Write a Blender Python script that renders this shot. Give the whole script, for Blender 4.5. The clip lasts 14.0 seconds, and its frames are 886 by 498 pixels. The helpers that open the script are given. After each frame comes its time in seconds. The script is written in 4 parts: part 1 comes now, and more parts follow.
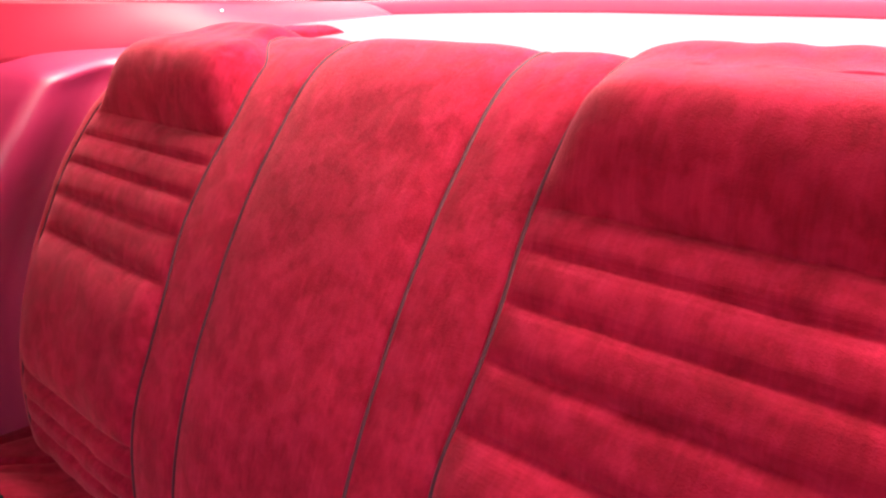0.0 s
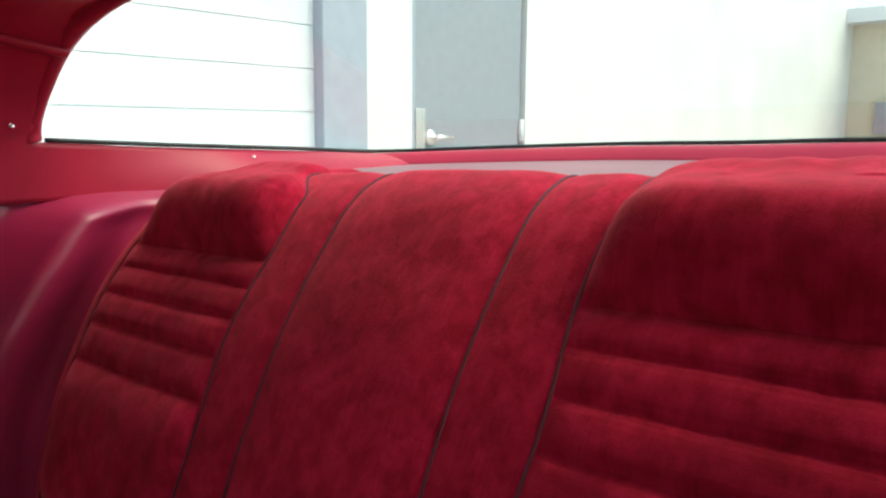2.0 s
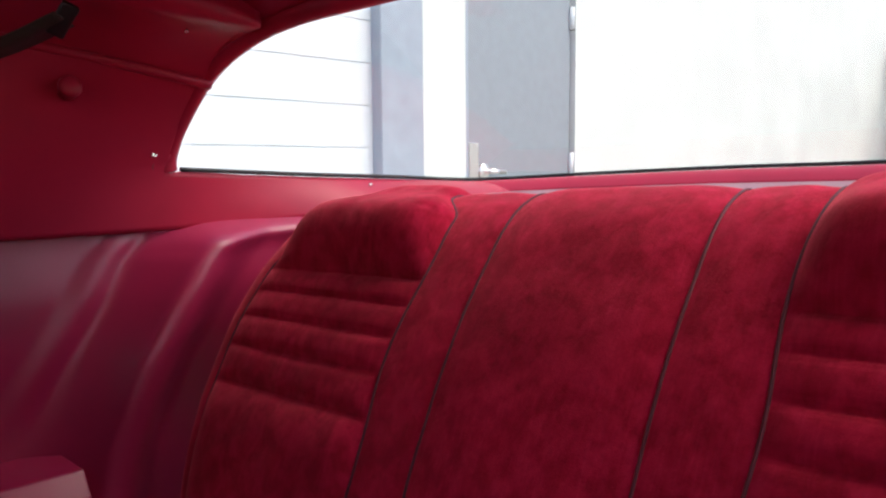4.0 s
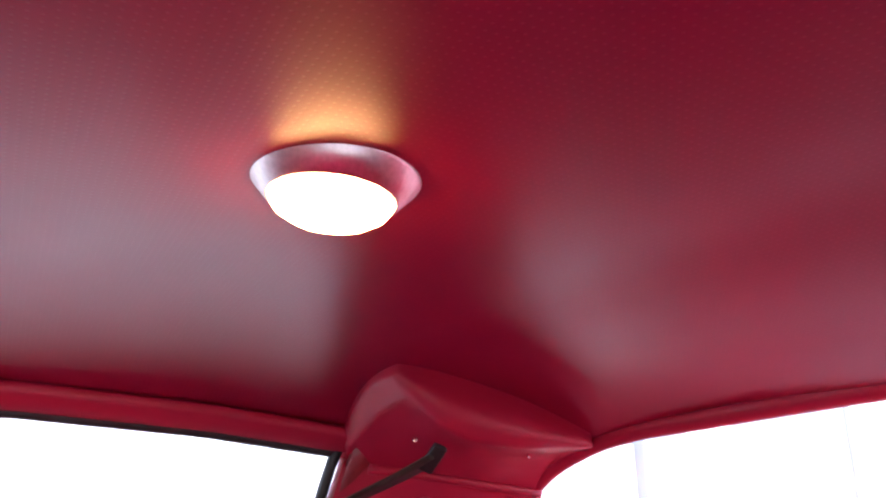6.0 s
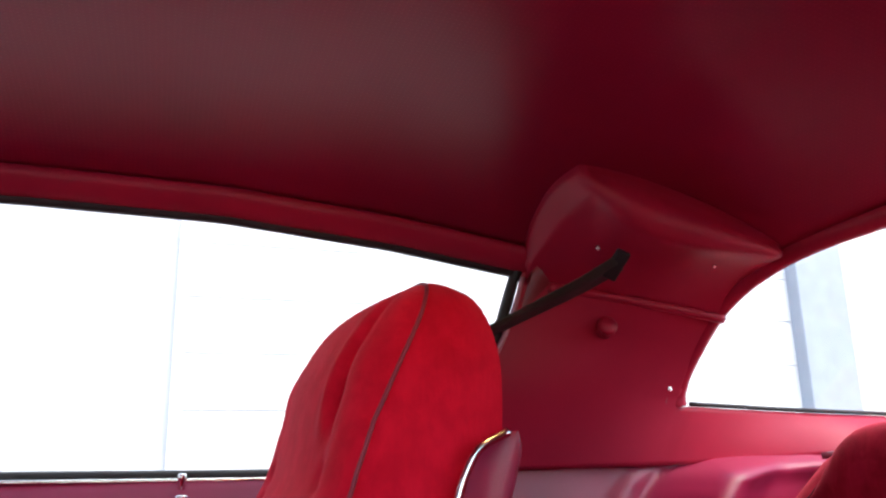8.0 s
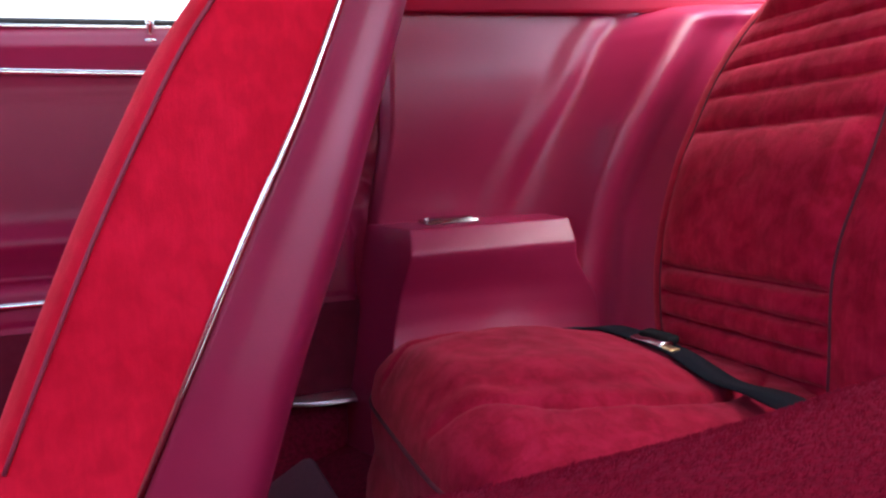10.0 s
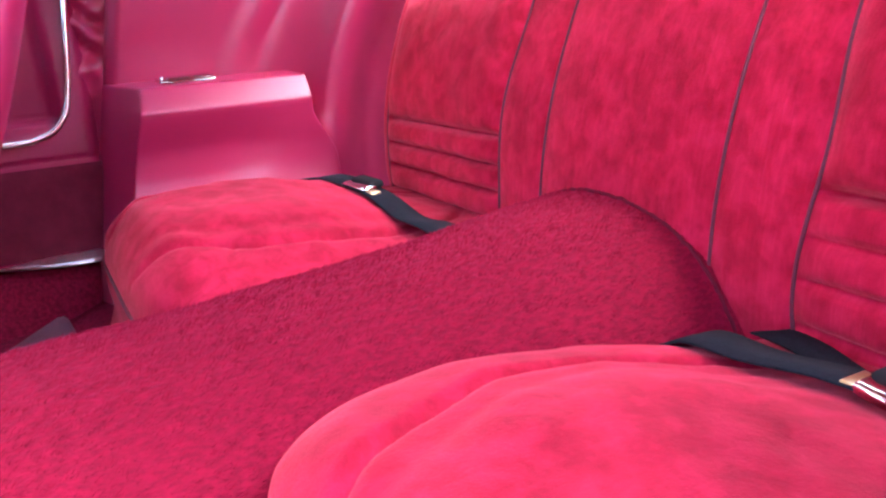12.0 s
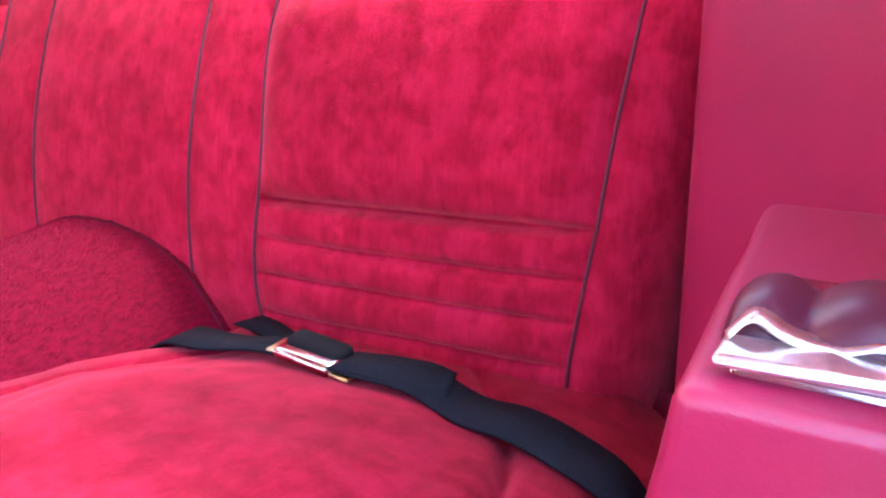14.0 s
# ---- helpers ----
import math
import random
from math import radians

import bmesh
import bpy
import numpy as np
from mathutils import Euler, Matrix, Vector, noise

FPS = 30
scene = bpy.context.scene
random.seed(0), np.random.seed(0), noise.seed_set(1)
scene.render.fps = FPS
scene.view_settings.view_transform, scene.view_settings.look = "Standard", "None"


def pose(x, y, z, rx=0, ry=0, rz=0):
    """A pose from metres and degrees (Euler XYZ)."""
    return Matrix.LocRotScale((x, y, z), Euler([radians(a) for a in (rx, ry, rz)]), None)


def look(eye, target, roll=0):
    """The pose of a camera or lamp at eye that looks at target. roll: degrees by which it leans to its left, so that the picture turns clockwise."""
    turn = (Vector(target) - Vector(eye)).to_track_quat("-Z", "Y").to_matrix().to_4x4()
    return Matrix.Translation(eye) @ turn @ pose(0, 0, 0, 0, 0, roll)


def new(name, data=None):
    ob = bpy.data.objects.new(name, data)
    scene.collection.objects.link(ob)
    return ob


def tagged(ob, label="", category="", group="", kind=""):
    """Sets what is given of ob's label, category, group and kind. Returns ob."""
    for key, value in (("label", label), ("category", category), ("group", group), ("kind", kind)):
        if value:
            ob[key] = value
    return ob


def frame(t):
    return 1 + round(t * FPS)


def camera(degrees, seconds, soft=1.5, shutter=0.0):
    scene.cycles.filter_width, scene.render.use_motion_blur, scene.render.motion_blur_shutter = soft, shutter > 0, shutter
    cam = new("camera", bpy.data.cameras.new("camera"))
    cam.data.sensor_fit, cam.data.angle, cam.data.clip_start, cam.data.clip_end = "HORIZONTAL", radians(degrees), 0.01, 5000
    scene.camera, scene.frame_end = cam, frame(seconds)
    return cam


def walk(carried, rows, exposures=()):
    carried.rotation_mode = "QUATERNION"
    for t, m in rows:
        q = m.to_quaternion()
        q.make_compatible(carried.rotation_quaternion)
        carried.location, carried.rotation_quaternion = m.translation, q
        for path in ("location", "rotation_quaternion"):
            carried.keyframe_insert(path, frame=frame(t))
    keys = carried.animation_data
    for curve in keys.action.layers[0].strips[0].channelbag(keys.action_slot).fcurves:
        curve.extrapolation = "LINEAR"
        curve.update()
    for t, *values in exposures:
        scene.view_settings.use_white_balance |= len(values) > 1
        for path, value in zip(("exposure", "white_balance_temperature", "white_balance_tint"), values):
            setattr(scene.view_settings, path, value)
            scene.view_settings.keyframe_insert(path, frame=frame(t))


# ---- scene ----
cam = camera(58.5, 14.0, soft=2.3)
PATH = [
    (0, (0.53, 0.596, 1.147), (-0.752, 1.965, 0.453), 0.4),
    (0.5, (0.526, 0.573, 1.125), (-0.727, 2.007, 0.512), 0.4),
    (1, (0.531, 0.562, 1.127), (-0.745, 2.009, 0.601), 0.5),
    (1.5, (0.544, 0.55, 1.129), (-0.759, 2.007, 0.707), 0.3),
    (2, (0.531, 0.532, 1.111), (-0.807, 1.989, 0.816), 0.4),
    (2.2, (0.522, 0.533, 1.106), (-0.828, 1.983, 0.829), 0.3),
    (4.3, (0.425, 0.387, 1.092), (-1.0, 1.78, 0.929), -0.8),
    (4.5, (0.416, 0.364, 1.107), (-1.037, 1.733, 0.986), -1.1),
    (5, (0.438, 0.316, 1.169), (-1.149, 1.527, 1.293), -1.5),
    (5.5, (0.447, 0.293, 1.214), (-1.211, 1.337, 1.609), -0.8),
    (6, (0.452, 0.262, 1.223), (-1.22, 1.195, 1.803), -1.8),
    (6.5, (0.454, 0.232, 1.207), (-1.228, 1.07, 1.891), -2.2),
    (7, (0.429, 0.215, 1.152), (-1.284, 0.956, 1.872), -1.4),
    (7.5, (0.4, 0.208, 1.078), (-1.351, 0.885, 1.768), -1.1),
    (8, (0.387, 0.219, 1.02), (-1.44, 0.852, 1.53), -1.2),
    (8.5, (0.385, 0.228, 0.952), (-1.498, 0.831, 1.254), -1.2),
    (9, (0.396, 0.221, 0.894), (-1.511, 0.813, 1.006), -1.2),
    (9.2, (0.4, 0.227, 0.86), (-1.512, 0.814, 0.881), -1.3),
    (11.3, (0.515, 0.39, 0.79), (-1.283, 1.075, 0.245), -3.0),
    (11.5, (0.528, 0.397, 0.795), (-1.241, 1.132, 0.222), -3.1),
    (12, (0.567, 0.399, 0.802), (-1.112, 1.295, 0.187), -2.8),
    (12.5, (0.628, 0.392, 0.818), (-0.882, 1.536, 0.178), -2.3),
    (13, (0.667, 0.396, 0.826), (-0.686, 1.722, 0.186), -1.9),
    (13.5, (0.685, 0.401, 0.836), (-0.54, 1.853, 0.213), -1.5),
    (14, (0.697, 0.409, 0.826), (-0.298, 2.026, 0.198), -1.5),
]
EXPOSURES = [
    (0.0, 3.19, 7300, -8), (0.5, 3.04, 7300, -8), (1.0, 2.74, 7200, -10), (1.5, 1.89, 7200, -12), (2.0, 1.49, 7000, -12), (2.2, 1.46, 7000, -10),
    (4.3, 1.34, 6800, 9), (5.0, 1.44, 6600, 10), (5.5, 1.59, 6400, 12), (6.0, 2.94, 6100, 15), (6.5, 3.49, 5900, 18), (7.0, 3.34, 5900, 18),
    (7.5, 2.69, 6000, 16), (8.0, 1.97, 6700, 11), (8.5, 1.15, 6900, 9), (9.0, 1.17, 6900, 9), (9.2, 1.37, 6800, 10), (11.3, 4.36, 5900, 13),
    (12.0, 4.41, 5900, 13), (12.5, 4.41, 5900, 13), (13.5, 4.66, 5900, 12), (14.0, 4.46, 5900, 12),
]
walk(cam, [(t, look(eye, target, roll)) for t, eye, target, roll in PATH], EXPOSURES)

# ---- light: bright hazy daylight through the windows and the open door ----
world = bpy.data.worlds.new("sky")
scene.world = world
world.use_nodes = True
wn, wl = world.node_tree.nodes, world.node_tree.links
sky = wn.new("ShaderNodeTexSky")
sky.sky_type, sky.sun_disc = "NISHITA", False
SUN_EL, SUN_AZ = radians(58), radians(66)      # azimuth from +y towards +x
sky.sun_elevation, sky.sun_rotation = SUN_EL, SUN_AZ
sky.air_density, sky.dust_density = 1.0, 2.2
wn["Background"].inputs["Strength"].default_value = 0.15
wl.new(sky.outputs["Color"], wn["Background"].inputs["Color"])
sun = new("sun", bpy.data.lights.new("sun", "SUN"))
sun.data.energy, sun.data.angle, sun.data.color = 0.75, radians(48), (1.0, 0.97, 0.93)
sun_dir = Vector((math.sin(SUN_AZ) * math.cos(SUN_EL), math.cos(SUN_AZ) * math.cos(SUN_EL), math.sin(SUN_EL)))
sun.matrix_world = look(sun_dir * 30, (0, 0, 0))


# ---- materials ----
def shader(name):
    m = bpy.data.materials.new(name)
    m.use_nodes = True
    t = m.node_tree
    return m, t.nodes, t.links, t.nodes["Principled BSDF"]


def coords(n, l, scale=(1, 1, 1)):
    tc, mp = n.new("ShaderNodeTexCoord"), n.new("ShaderNodeMapping")
    mp.inputs["Scale"].default_value = scale
    l.new(tc.outputs["Object"], mp.inputs["Vector"])
    return mp.outputs["Vector"]


def noise_tex(n, l, vec, scale, detail=4, rough=0.55):
    t = n.new("ShaderNodeTexNoise")
    t.inputs["Scale"].default_value, t.inputs["Detail"].default_value, t.inputs["Roughness"].default_value = scale, detail, rough
    l.new(vec, t.inputs["Vector"])
    return t.outputs["Fac"]


def ramp(n, l, fac, *stops):
    r = n.new("ShaderNodeValToRGB")
    e = r.color_ramp.elements
    while len(e) < len(stops):
        e.new(0.5)
    for el, (p, c) in zip(e, stops):
        el.position, el.color = p, (*c, 1)
    l.new(fac, r.inputs["Fac"])
    return r.outputs["Color"]


def mix(n, l, a, b, fac, mode="MIX"):
    m = n.new("ShaderNodeMix")
    m.data_type, m.blend_type = "RGBA", mode
    for sock, v in ((m.inputs["Factor"], fac), (m.inputs["A"], a), (m.inputs["B"], b)):
        if isinstance(v, (int, float)):
            sock.default_value = v
        elif isinstance(v, tuple):
            sock.default_value = (*v, 1)
        else:
            l.new(v, sock)
    return m.outputs["Result"]


def bump(n, l, b, height, strength, dist):
    k = n.new("ShaderNodeBump")
    k.inputs["Strength"].default_value, k.inputs["Distance"].default_value = strength, dist
    l.new(height, k.inputs["Height"])
    l.new(k.outputs["Normal"], b.inputs["Normal"])
    return k


def velour(name, dark, light, sheen=0.35, mott=9, streaky=0.42, flecks=0.5, ribs=0.15, crushed=0.85):
    """Crushed pile: soft patches where the nap lies over, small upright flecks, a fine weave."""
    m, n, l, b = shader(name)
    v = coords(n, l)
    patch = noise_tex(n, l, v, mott, 3, 0.5)
    crush = n.new("ShaderNodeTexNoise")
    crush.inputs["Scale"].default_value, crush.inputs["Detail"].default_value, crush.inputs["Distortion"].default_value = 1.0, 4, 0.35
    l.new(coords(n, l, (46, 46, 38)), crush.inputs["Vector"])
    streak = noise_tex(n, l, coords(n, l, (300, 300, 44)), 1, 4)
    fleck = noise_tex(n, l, coords(n, l, (125, 125, 75)), 1, 4, 0.6)
    cluster = noise_tex(n, l, coords(n, l, (13, 13, 11)), 1, 3)
    fuzz = noise_tex(n, l, v, 900, 2)
    col = ramp(n, l, patch, (0.34, dark), (0.66, light))
    col = mix(n, l, col, ramp(n, l, crush.outputs["Fac"], (0.38, (0.74, 0.64, 0.66)), (0.50, (1.0, 1.0, 1.0)), (0.62, (1.24, 1.6, 1.5))), crushed, "MULTIPLY")
    fine = ramp(n, l, streak, (0.28, (0.52, 0.50, 0.50)), (0.52, (0.98, 0.98, 0.98)), (0.74, (1.45, 1.70, 1.60)))
    col = mix(n, l, col, fine, streaky, "MULTIPLY")
    spots = ramp(n, l, fleck, (0.34, (0.66, 0.55, 0.57)), (0.52, (1.0, 1.0, 1.0)), (0.70, (1.12, 1.20, 1.18)))
    many = n.new("ShaderNodeMapRange")
    many.inputs["From Min"].default_value, many.inputs["From Max"].default_value = 0.34, 0.66
    many.inputs["To Min"].default_value, many.inputs["To Max"].default_value = 0.12 * flecks, 1.25 * flecks
    l.new(cluster, many.inputs["Value"])
    col = mix(n, l, col, spots, many.outputs["Result"], "MULTIPLY")
    weave = noise_tex(n, l, coords(n, l, (430, 14, 14)), 1, 2)
    lines = ramp(n, l, weave, (0.36, (0.82, 0.78, 0.80)), (0.52, (1.0, 1.0, 1.0)), (0.68, (1.30, 2.4, 2.0)))
    col = mix(n, l, col, lines, ribs, "MULTIPLY")
    l.new(col, b.inputs["Base Color"])
    b.inputs["Roughness"].default_value = 0.9
    b.inputs["Specular IOR Level"].default_value = 0.10
    b.inputs["Sheen Weight"].default_value = sheen
    b.inputs["Sheen Roughness"].default_value = 0.45
    b.inputs["Sheen Tint"].default_value = (1.0, 0.18, 0.23, 1)
    h = mix(n, l, mix(n, l, streak, fuzz, 0.5), crush.outputs["Fac"], 0.35)
    bump(n, l, b, h, 0.40, 0.003)
    return m


def vinyl(name, colour, rough=0.42, grain=700, strength=0.12, mott=0.12, gloss=0.40):
    m, n, l, b = shader(name)
    v = coords(n, l)
    big = noise_tex(n, l, v, 5, 4)
    col = ramp(n, l, big, (0.3, tuple(c * (1 - mott) for c in colour)), (0.7, tuple(c * (1 + mott) for c in colour)))
    l.new(col, b.inputs["Base Color"])
    rr = n.new("ShaderNodeMapRange")
    rr.inputs["To Min"].default_value, rr.inputs["To Max"].default_value = rough - 0.05, rough + 0.07
    l.new(noise_tex(n, l, v, 14, 5), rr.inputs["Value"])
    l.new(rr.outputs["Result"], b.inputs["Roughness"])
    b.inputs["Specular IOR Level"].default_value = gloss
    vo = n.new("ShaderNodeTexVoronoi")
    vo.inputs["Scale"].default_value = grain
    l.new(v, vo.inputs["Vector"])
    bump(n, l, b, vo.outputs["Distance"], strength, 0.0006)
    return m


def plain(name, colour, rough=0.5, metal=0.0, grain=120, amount=0.08, bumpy=0.0):
    m, n, l, b = shader(name)
    v = coords(n, l)
    f = noise_tex(n, l, v, grain, 4)
    col = ramp(n, l, f, (0.3, tuple(c * (1 - amount) for c in colour)), (0.7, tuple(min(1, c * (1 + amount)) for c in colour)))
    l.new(col, b.inputs["Base Color"])
    b.inputs["Roughness"].default_value, b.inputs["Metallic"].default_value = rough, metal
    if rough > 0.9:
        b.inputs["Specular IOR Level"].default_value = 0.1
    if bumpy:
        bump(n, l, b, f, bumpy, 0.002)
    return m


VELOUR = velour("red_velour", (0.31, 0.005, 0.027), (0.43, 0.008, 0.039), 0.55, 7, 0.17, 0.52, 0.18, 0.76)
# same cloth as the backrest, darkened to stand in for shade on the cushions
VELOUR_SHADED = velour("red_velour_cushion_shaded", (0.23, 0.004, 0.022), (0.355, 0.009, 0.036), 0.32, 8, 0.18, 0.30, 0.10, 0.72)
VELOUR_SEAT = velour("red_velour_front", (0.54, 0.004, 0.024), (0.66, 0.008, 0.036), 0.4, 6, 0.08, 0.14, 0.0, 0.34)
VINYL = vinyl("oxblood_vinyl", (0.32, 0.012, 0.062), 0.39, gloss=0.70)
DOOR_VINYL = vinyl("dark_door_vinyl", (0.25, 0.007, 0.046), 0.38, gloss=0.24)
VINYL_TRIM = vinyl("red_trim_vinyl", (0.39, 0.014, 0.047), 0.42, gloss=0.36)
SHELF = vinyl("shelf_vinyl", (0.27, 0.115, 0.145), 0.5)
PIPING = plain("dark_piping", (0.105, 0.011, 0.026), 0.7)
EDGE_PINK = plain("pale_edge_strip", (0.50, 0.22, 0.27), 0.4)
PIPE_PINK = plain("mauve_piping", (0.24, 0.022, 0.050), 0.6)
CHROME = plain("chrome", (0.82, 0.80, 0.78), 0.12, 1.0, 30, 0.05)
BRASS = plain("worn_brass", (0.62, 0.47, 0.24), 0.28, 1.0, 60, 0.1)
BELT_STEEL = plain("buckle_steel", (0.48, 0.46, 0.45), 0.16, 1.0, 60, 0.12)
ALU = plain("brushed_aluminium", (0.86, 0.83, 0.80), 0.33, 1.0, 300, 0.10)
BEZEL = plain("spun_bezel_metal", (0.86, 0.80, 0.78), 0.30, 1.0, 300, 0.10)
spun = BEZEL.node_tree.nodes.new("ShaderNodeTangent")
spun.direction_type, spun.axis = "RADIAL", "Z"
BEZEL.node_tree.links.new(spun.outputs["Tangent"], BEZEL.node_tree.nodes["Principled BSDF"].inputs["Tangent"])
BEZEL.node_tree.nodes["Principled BSDF"].inputs["Anisotropic"].default_value = 0.85
BLACK_RUBBER = plain("black_rubber", (0.015, 0.016, 0.018), 0.55)
WEBBING = plain("black_webbing", (0.011, 0.013, 0.019), 0.92, 0, 500, 0.35, 0.4)
GREEN_WEB = plain("faded_black_webbing", (0.030, 0.032, 0.026), 0.7, 0, 400, 0.3, 0.3)
KICK = plain("maroon_kick_vinyl", (0.11, 0.009, 0.022), 0.92, 0, 40, 0.14, 0.1)
CARPET = plain("red_carpet_base", (0.16, 0.005, 0.024), 0.95, 0, 160, 0.35, 0.9)
# plum base colour stands in for the red cabin mirrored in chrome
ASH_BOWL = plain("ash_bowl_plum_reflection", (0.085, 0.010, 0.028), 0.42)
MAT = plain("plum_rubber_mat", (0.15, 0.055, 0.08), 0.7)
SEAT_BELT_LOGO = plain("belt_cover_black", (0.012, 0.012, 0.014), 0.92)


def headliner():
    m, n, l, b = shader("perforated_headliner")
    v = coords(n, l)
    big = noise_tex(n, l, v, 4, 4)
    col = ramp(n, l, big, (0.3, (0.225, 0.005, 0.030)), (0.7, (0.27, 0.007, 0.038)))
    # small dimples in a lattice; their paler colour stands in for highlights
    vm = n.new("ShaderNodeVectorMath")
    vm.operation = "MULTIPLY"
    vm.inputs[1].default_value = (165, 180, 0)
    l.new(v, vm.inputs[0])
    fr = n.new("ShaderNodeVectorMath")
    fr.operation = "FRACTION"
    l.new(vm.outputs[0], fr.inputs[0])
    di = n.new("ShaderNodeVectorMath")
    di.operation = "DISTANCE"
    di.inputs[1].default_value = (0.5, 0.5, 0)
    l.new(fr.outputs[0], di.inputs[0])
    dot = n.new("ShaderNodeMapRange")
    dot.inputs["From Min"].default_value, dot.inputs["From Max"].default_value = 0.09, 0.22
    l.new(di.outputs["Value"], dot.inputs["Value"])
    col = mix(n, l, (0.275, 0.014, 0.044), col, dot.outputs["Result"])
    l.new(col, b.inputs["Base Color"])
    b.inputs["Roughness"].default_value = 0.34
    b.inputs["Specular IOR Level"].default_value = 0.18
    bump(n, l, b, dot.outputs["Result"], 0.12, 0.0006)
    return m


HEADLINER = headliner()
PAINT = plain("body_paint", (0.25, 0.02, 0.03), 0.3)


def pane(name):
    m, n, l, b = shader(name)
    n.remove(b)
    tr, gl, mx, fr = n.new("ShaderNodeBsdfTransparent"), n.new("ShaderNodeBsdfGlossy"), n.new("ShaderNodeMixShader"), n.new("ShaderNodeFresnel")
    tr.inputs["Color"].default_value, gl.inputs["Roughness"].default_value = (0.93, 0.97, 0.95, 1), 0.02
    fr.inputs["IOR"].default_value = 1.45
    l.new(fr.outputs[0], mx.inputs[0])
    l.new(tr.outputs[0], mx.inputs[1])
    l.new(gl.outputs[0], mx.inputs[2])
    l.new(mx.outputs[0], n["Material Output"].inputs["Surface"])
    return m


GLASS = pane("window_glass")


def glow(name, colour, strength):
    m, n, l, b = shader(name)
    b.inputs["Base Color"].default_value = (*colour, 1)
    b.inputs["Emission Color"].default_value = (*colour, 1)
    b.inputs["Emission Strength"].default_value = strength
    return m


LAMP_GLOW = glow("warm_lamp_lens", (1.0, 0.52, 0.18), 10.2)


def pile_material():
    m, n, l, b = shader("red_carpet_pile")
    g = n.new("ShaderNodeNewGeometry")
    col = ramp(n, l, g.outputs["Random Per Island"], (0.0, (0.155, 0.0018, 0.0165)), (0.55, (0.166, 0.0020, 0.0178)), (1.0, (0.182, 0.0024, 0.0195)))
    patch = ramp(n, l, noise_tex(n, l, coords(n, l, (250, 110, 250)), 1, 3), (0.34, (0.74, 0.72, 0.74)), (0.66, (1.20, 1.28, 1.24)))
    l.new(mix(n, l, col, patch, 1.0, "MULTIPLY"), b.inputs["Base Color"])
    b.inputs["Roughness"].default_value = 0.85
    b.inputs["Specular IOR Level"].default_value = 0.10
    bump(n, l, b, noise_tex(n, l, coords(n, l, (420, 190, 420)), 1, 3), 0.5, 0.002)
    b.inputs["Sheen Weight"].default_value = 0.10
    b.inputs["Sheen Tint"].default_value = (1, 0.07, 0.26, 1)
    return m


PILE = pile_material()


# ---- builders ----
def thing(name, label, category, group="", kind="", at=(0, 0, 0)):
    ob = new(name)
    ob.location = at
    return tagged(ob, label, category, group, kind)


def finish(ob, mat, smooth=True):
    ob.data.materials.append(mat)
    if smooth:
        for p in ob.data.polygons:
            p.use_smooth = True
    return ob


def part(name, bm, mat, parent=None, label="", smooth=True, solid=0.0, bevel=0.0, segs=3):
    """One bmesh as one mesh object under a thing or a part; world coordinates."""
    me = bpy.data.meshes.new(name)
    bm.to_mesh(me)
    bm.free()
    ob = new(name, me)
    finish(ob, mat, smooth)
    if parent:
        ob.parent = parent
        ob.matrix_parent_inverse = Matrix.Translation(parent.location).inverted() if parent.type == "EMPTY" else Matrix()
    if solid:
        s = ob.modifiers.new("thickness", "SOLIDIFY")
        s.thickness, s.offset = solid, -1
    if bevel:
        b = ob.modifiers.new("soft_edges", "BEVEL")
        b.width, b.segments, b.limit_method, b.angle_limit = bevel, segs, "ANGLE", radians(28)
    if label:
        tagged(ob, label)
    return ob


def sheet(fn, nu, nv, flip=False):
    """A grid of fn(u, v), u and v from 0 to 1."""
    bm = bmesh.new()
    rows = [[bm.verts.new(fn(i / nu, j / nv)) for i in range(nu + 1)] for j in range(nv + 1)]
    for j in range(nv):
        for i in range(nu):
            q = [rows[j][i], rows[j][i + 1], rows[j + 1][i + 1], rows[j + 1][i]]
            bm.faces.new(q[::-1] if flip else q)
    return bm


def smooth_line(pts, n):
    """n + 1 points on a Catmull-Rom curve through pts."""
    p = [Vector(q) for q in pts]
    p = [2 * p[0] - p[1], *p, 2 * p[-1] - p[-2]]
    out, m = [], len(pts) - 1
    for k in range(n + 1):
        f = k / n * m
        i = min(int(f), m - 1)
        t = f - i
        a, b, c, d = p[i:i + 4]
        out.append(0.5 * (2 * b + (c - a) * t + (2 * a - 5 * b + 4 * c - d) * t * t + (3 * b - a - 3 * c + d) * t ** 3))
    return out


def tube(pts, r, sides=8, bm=None):
    """A round cord along a list of points."""
    bm = bm or bmesh.new()
    rings = []
    for i, p in enumerate(pts):
        d = (pts[min(i + 1, len(pts) - 1)] - pts[max(i - 1, 0)]).normalized()
        a = d.cross(Vector((0.3, 0.2, 1))).normalized()
        if a.length < 0.5:
            a = d.cross(Vector((1, 0, 0))).normalized()
        b = d.cross(a)
        rings.append([bm.verts.new(p + r * (math.cos(k * 2 * math.pi / sides) * a + math.sin(k * 2 * math.pi / sides) * b)) for k in range(sides)])
    for r0, r1 in zip(rings, rings[1:]):
        for k in range(sides):
            bm.faces.new((r0[k], r0[(k + 1) % sides], r1[(k + 1) % sides], r1[k]))
    bm.faces.new(rings[0][::-1])
    bm.faces.new(rings[-1])
    bmesh.ops.recalc_face_normals(bm, faces=bm.faces)
    return bm


def box(lo, hi, bm=None):
    bm = bm or bmesh.new()
    m = Matrix.Translation([(a + b) / 2 for a, b in zip(lo, hi)]) @ Matrix.Diagonal([*(b - a for a, b in zip(lo, hi)), 1])
    bmesh.ops.create_cube(bm, size=1, matrix=m)
    return bm


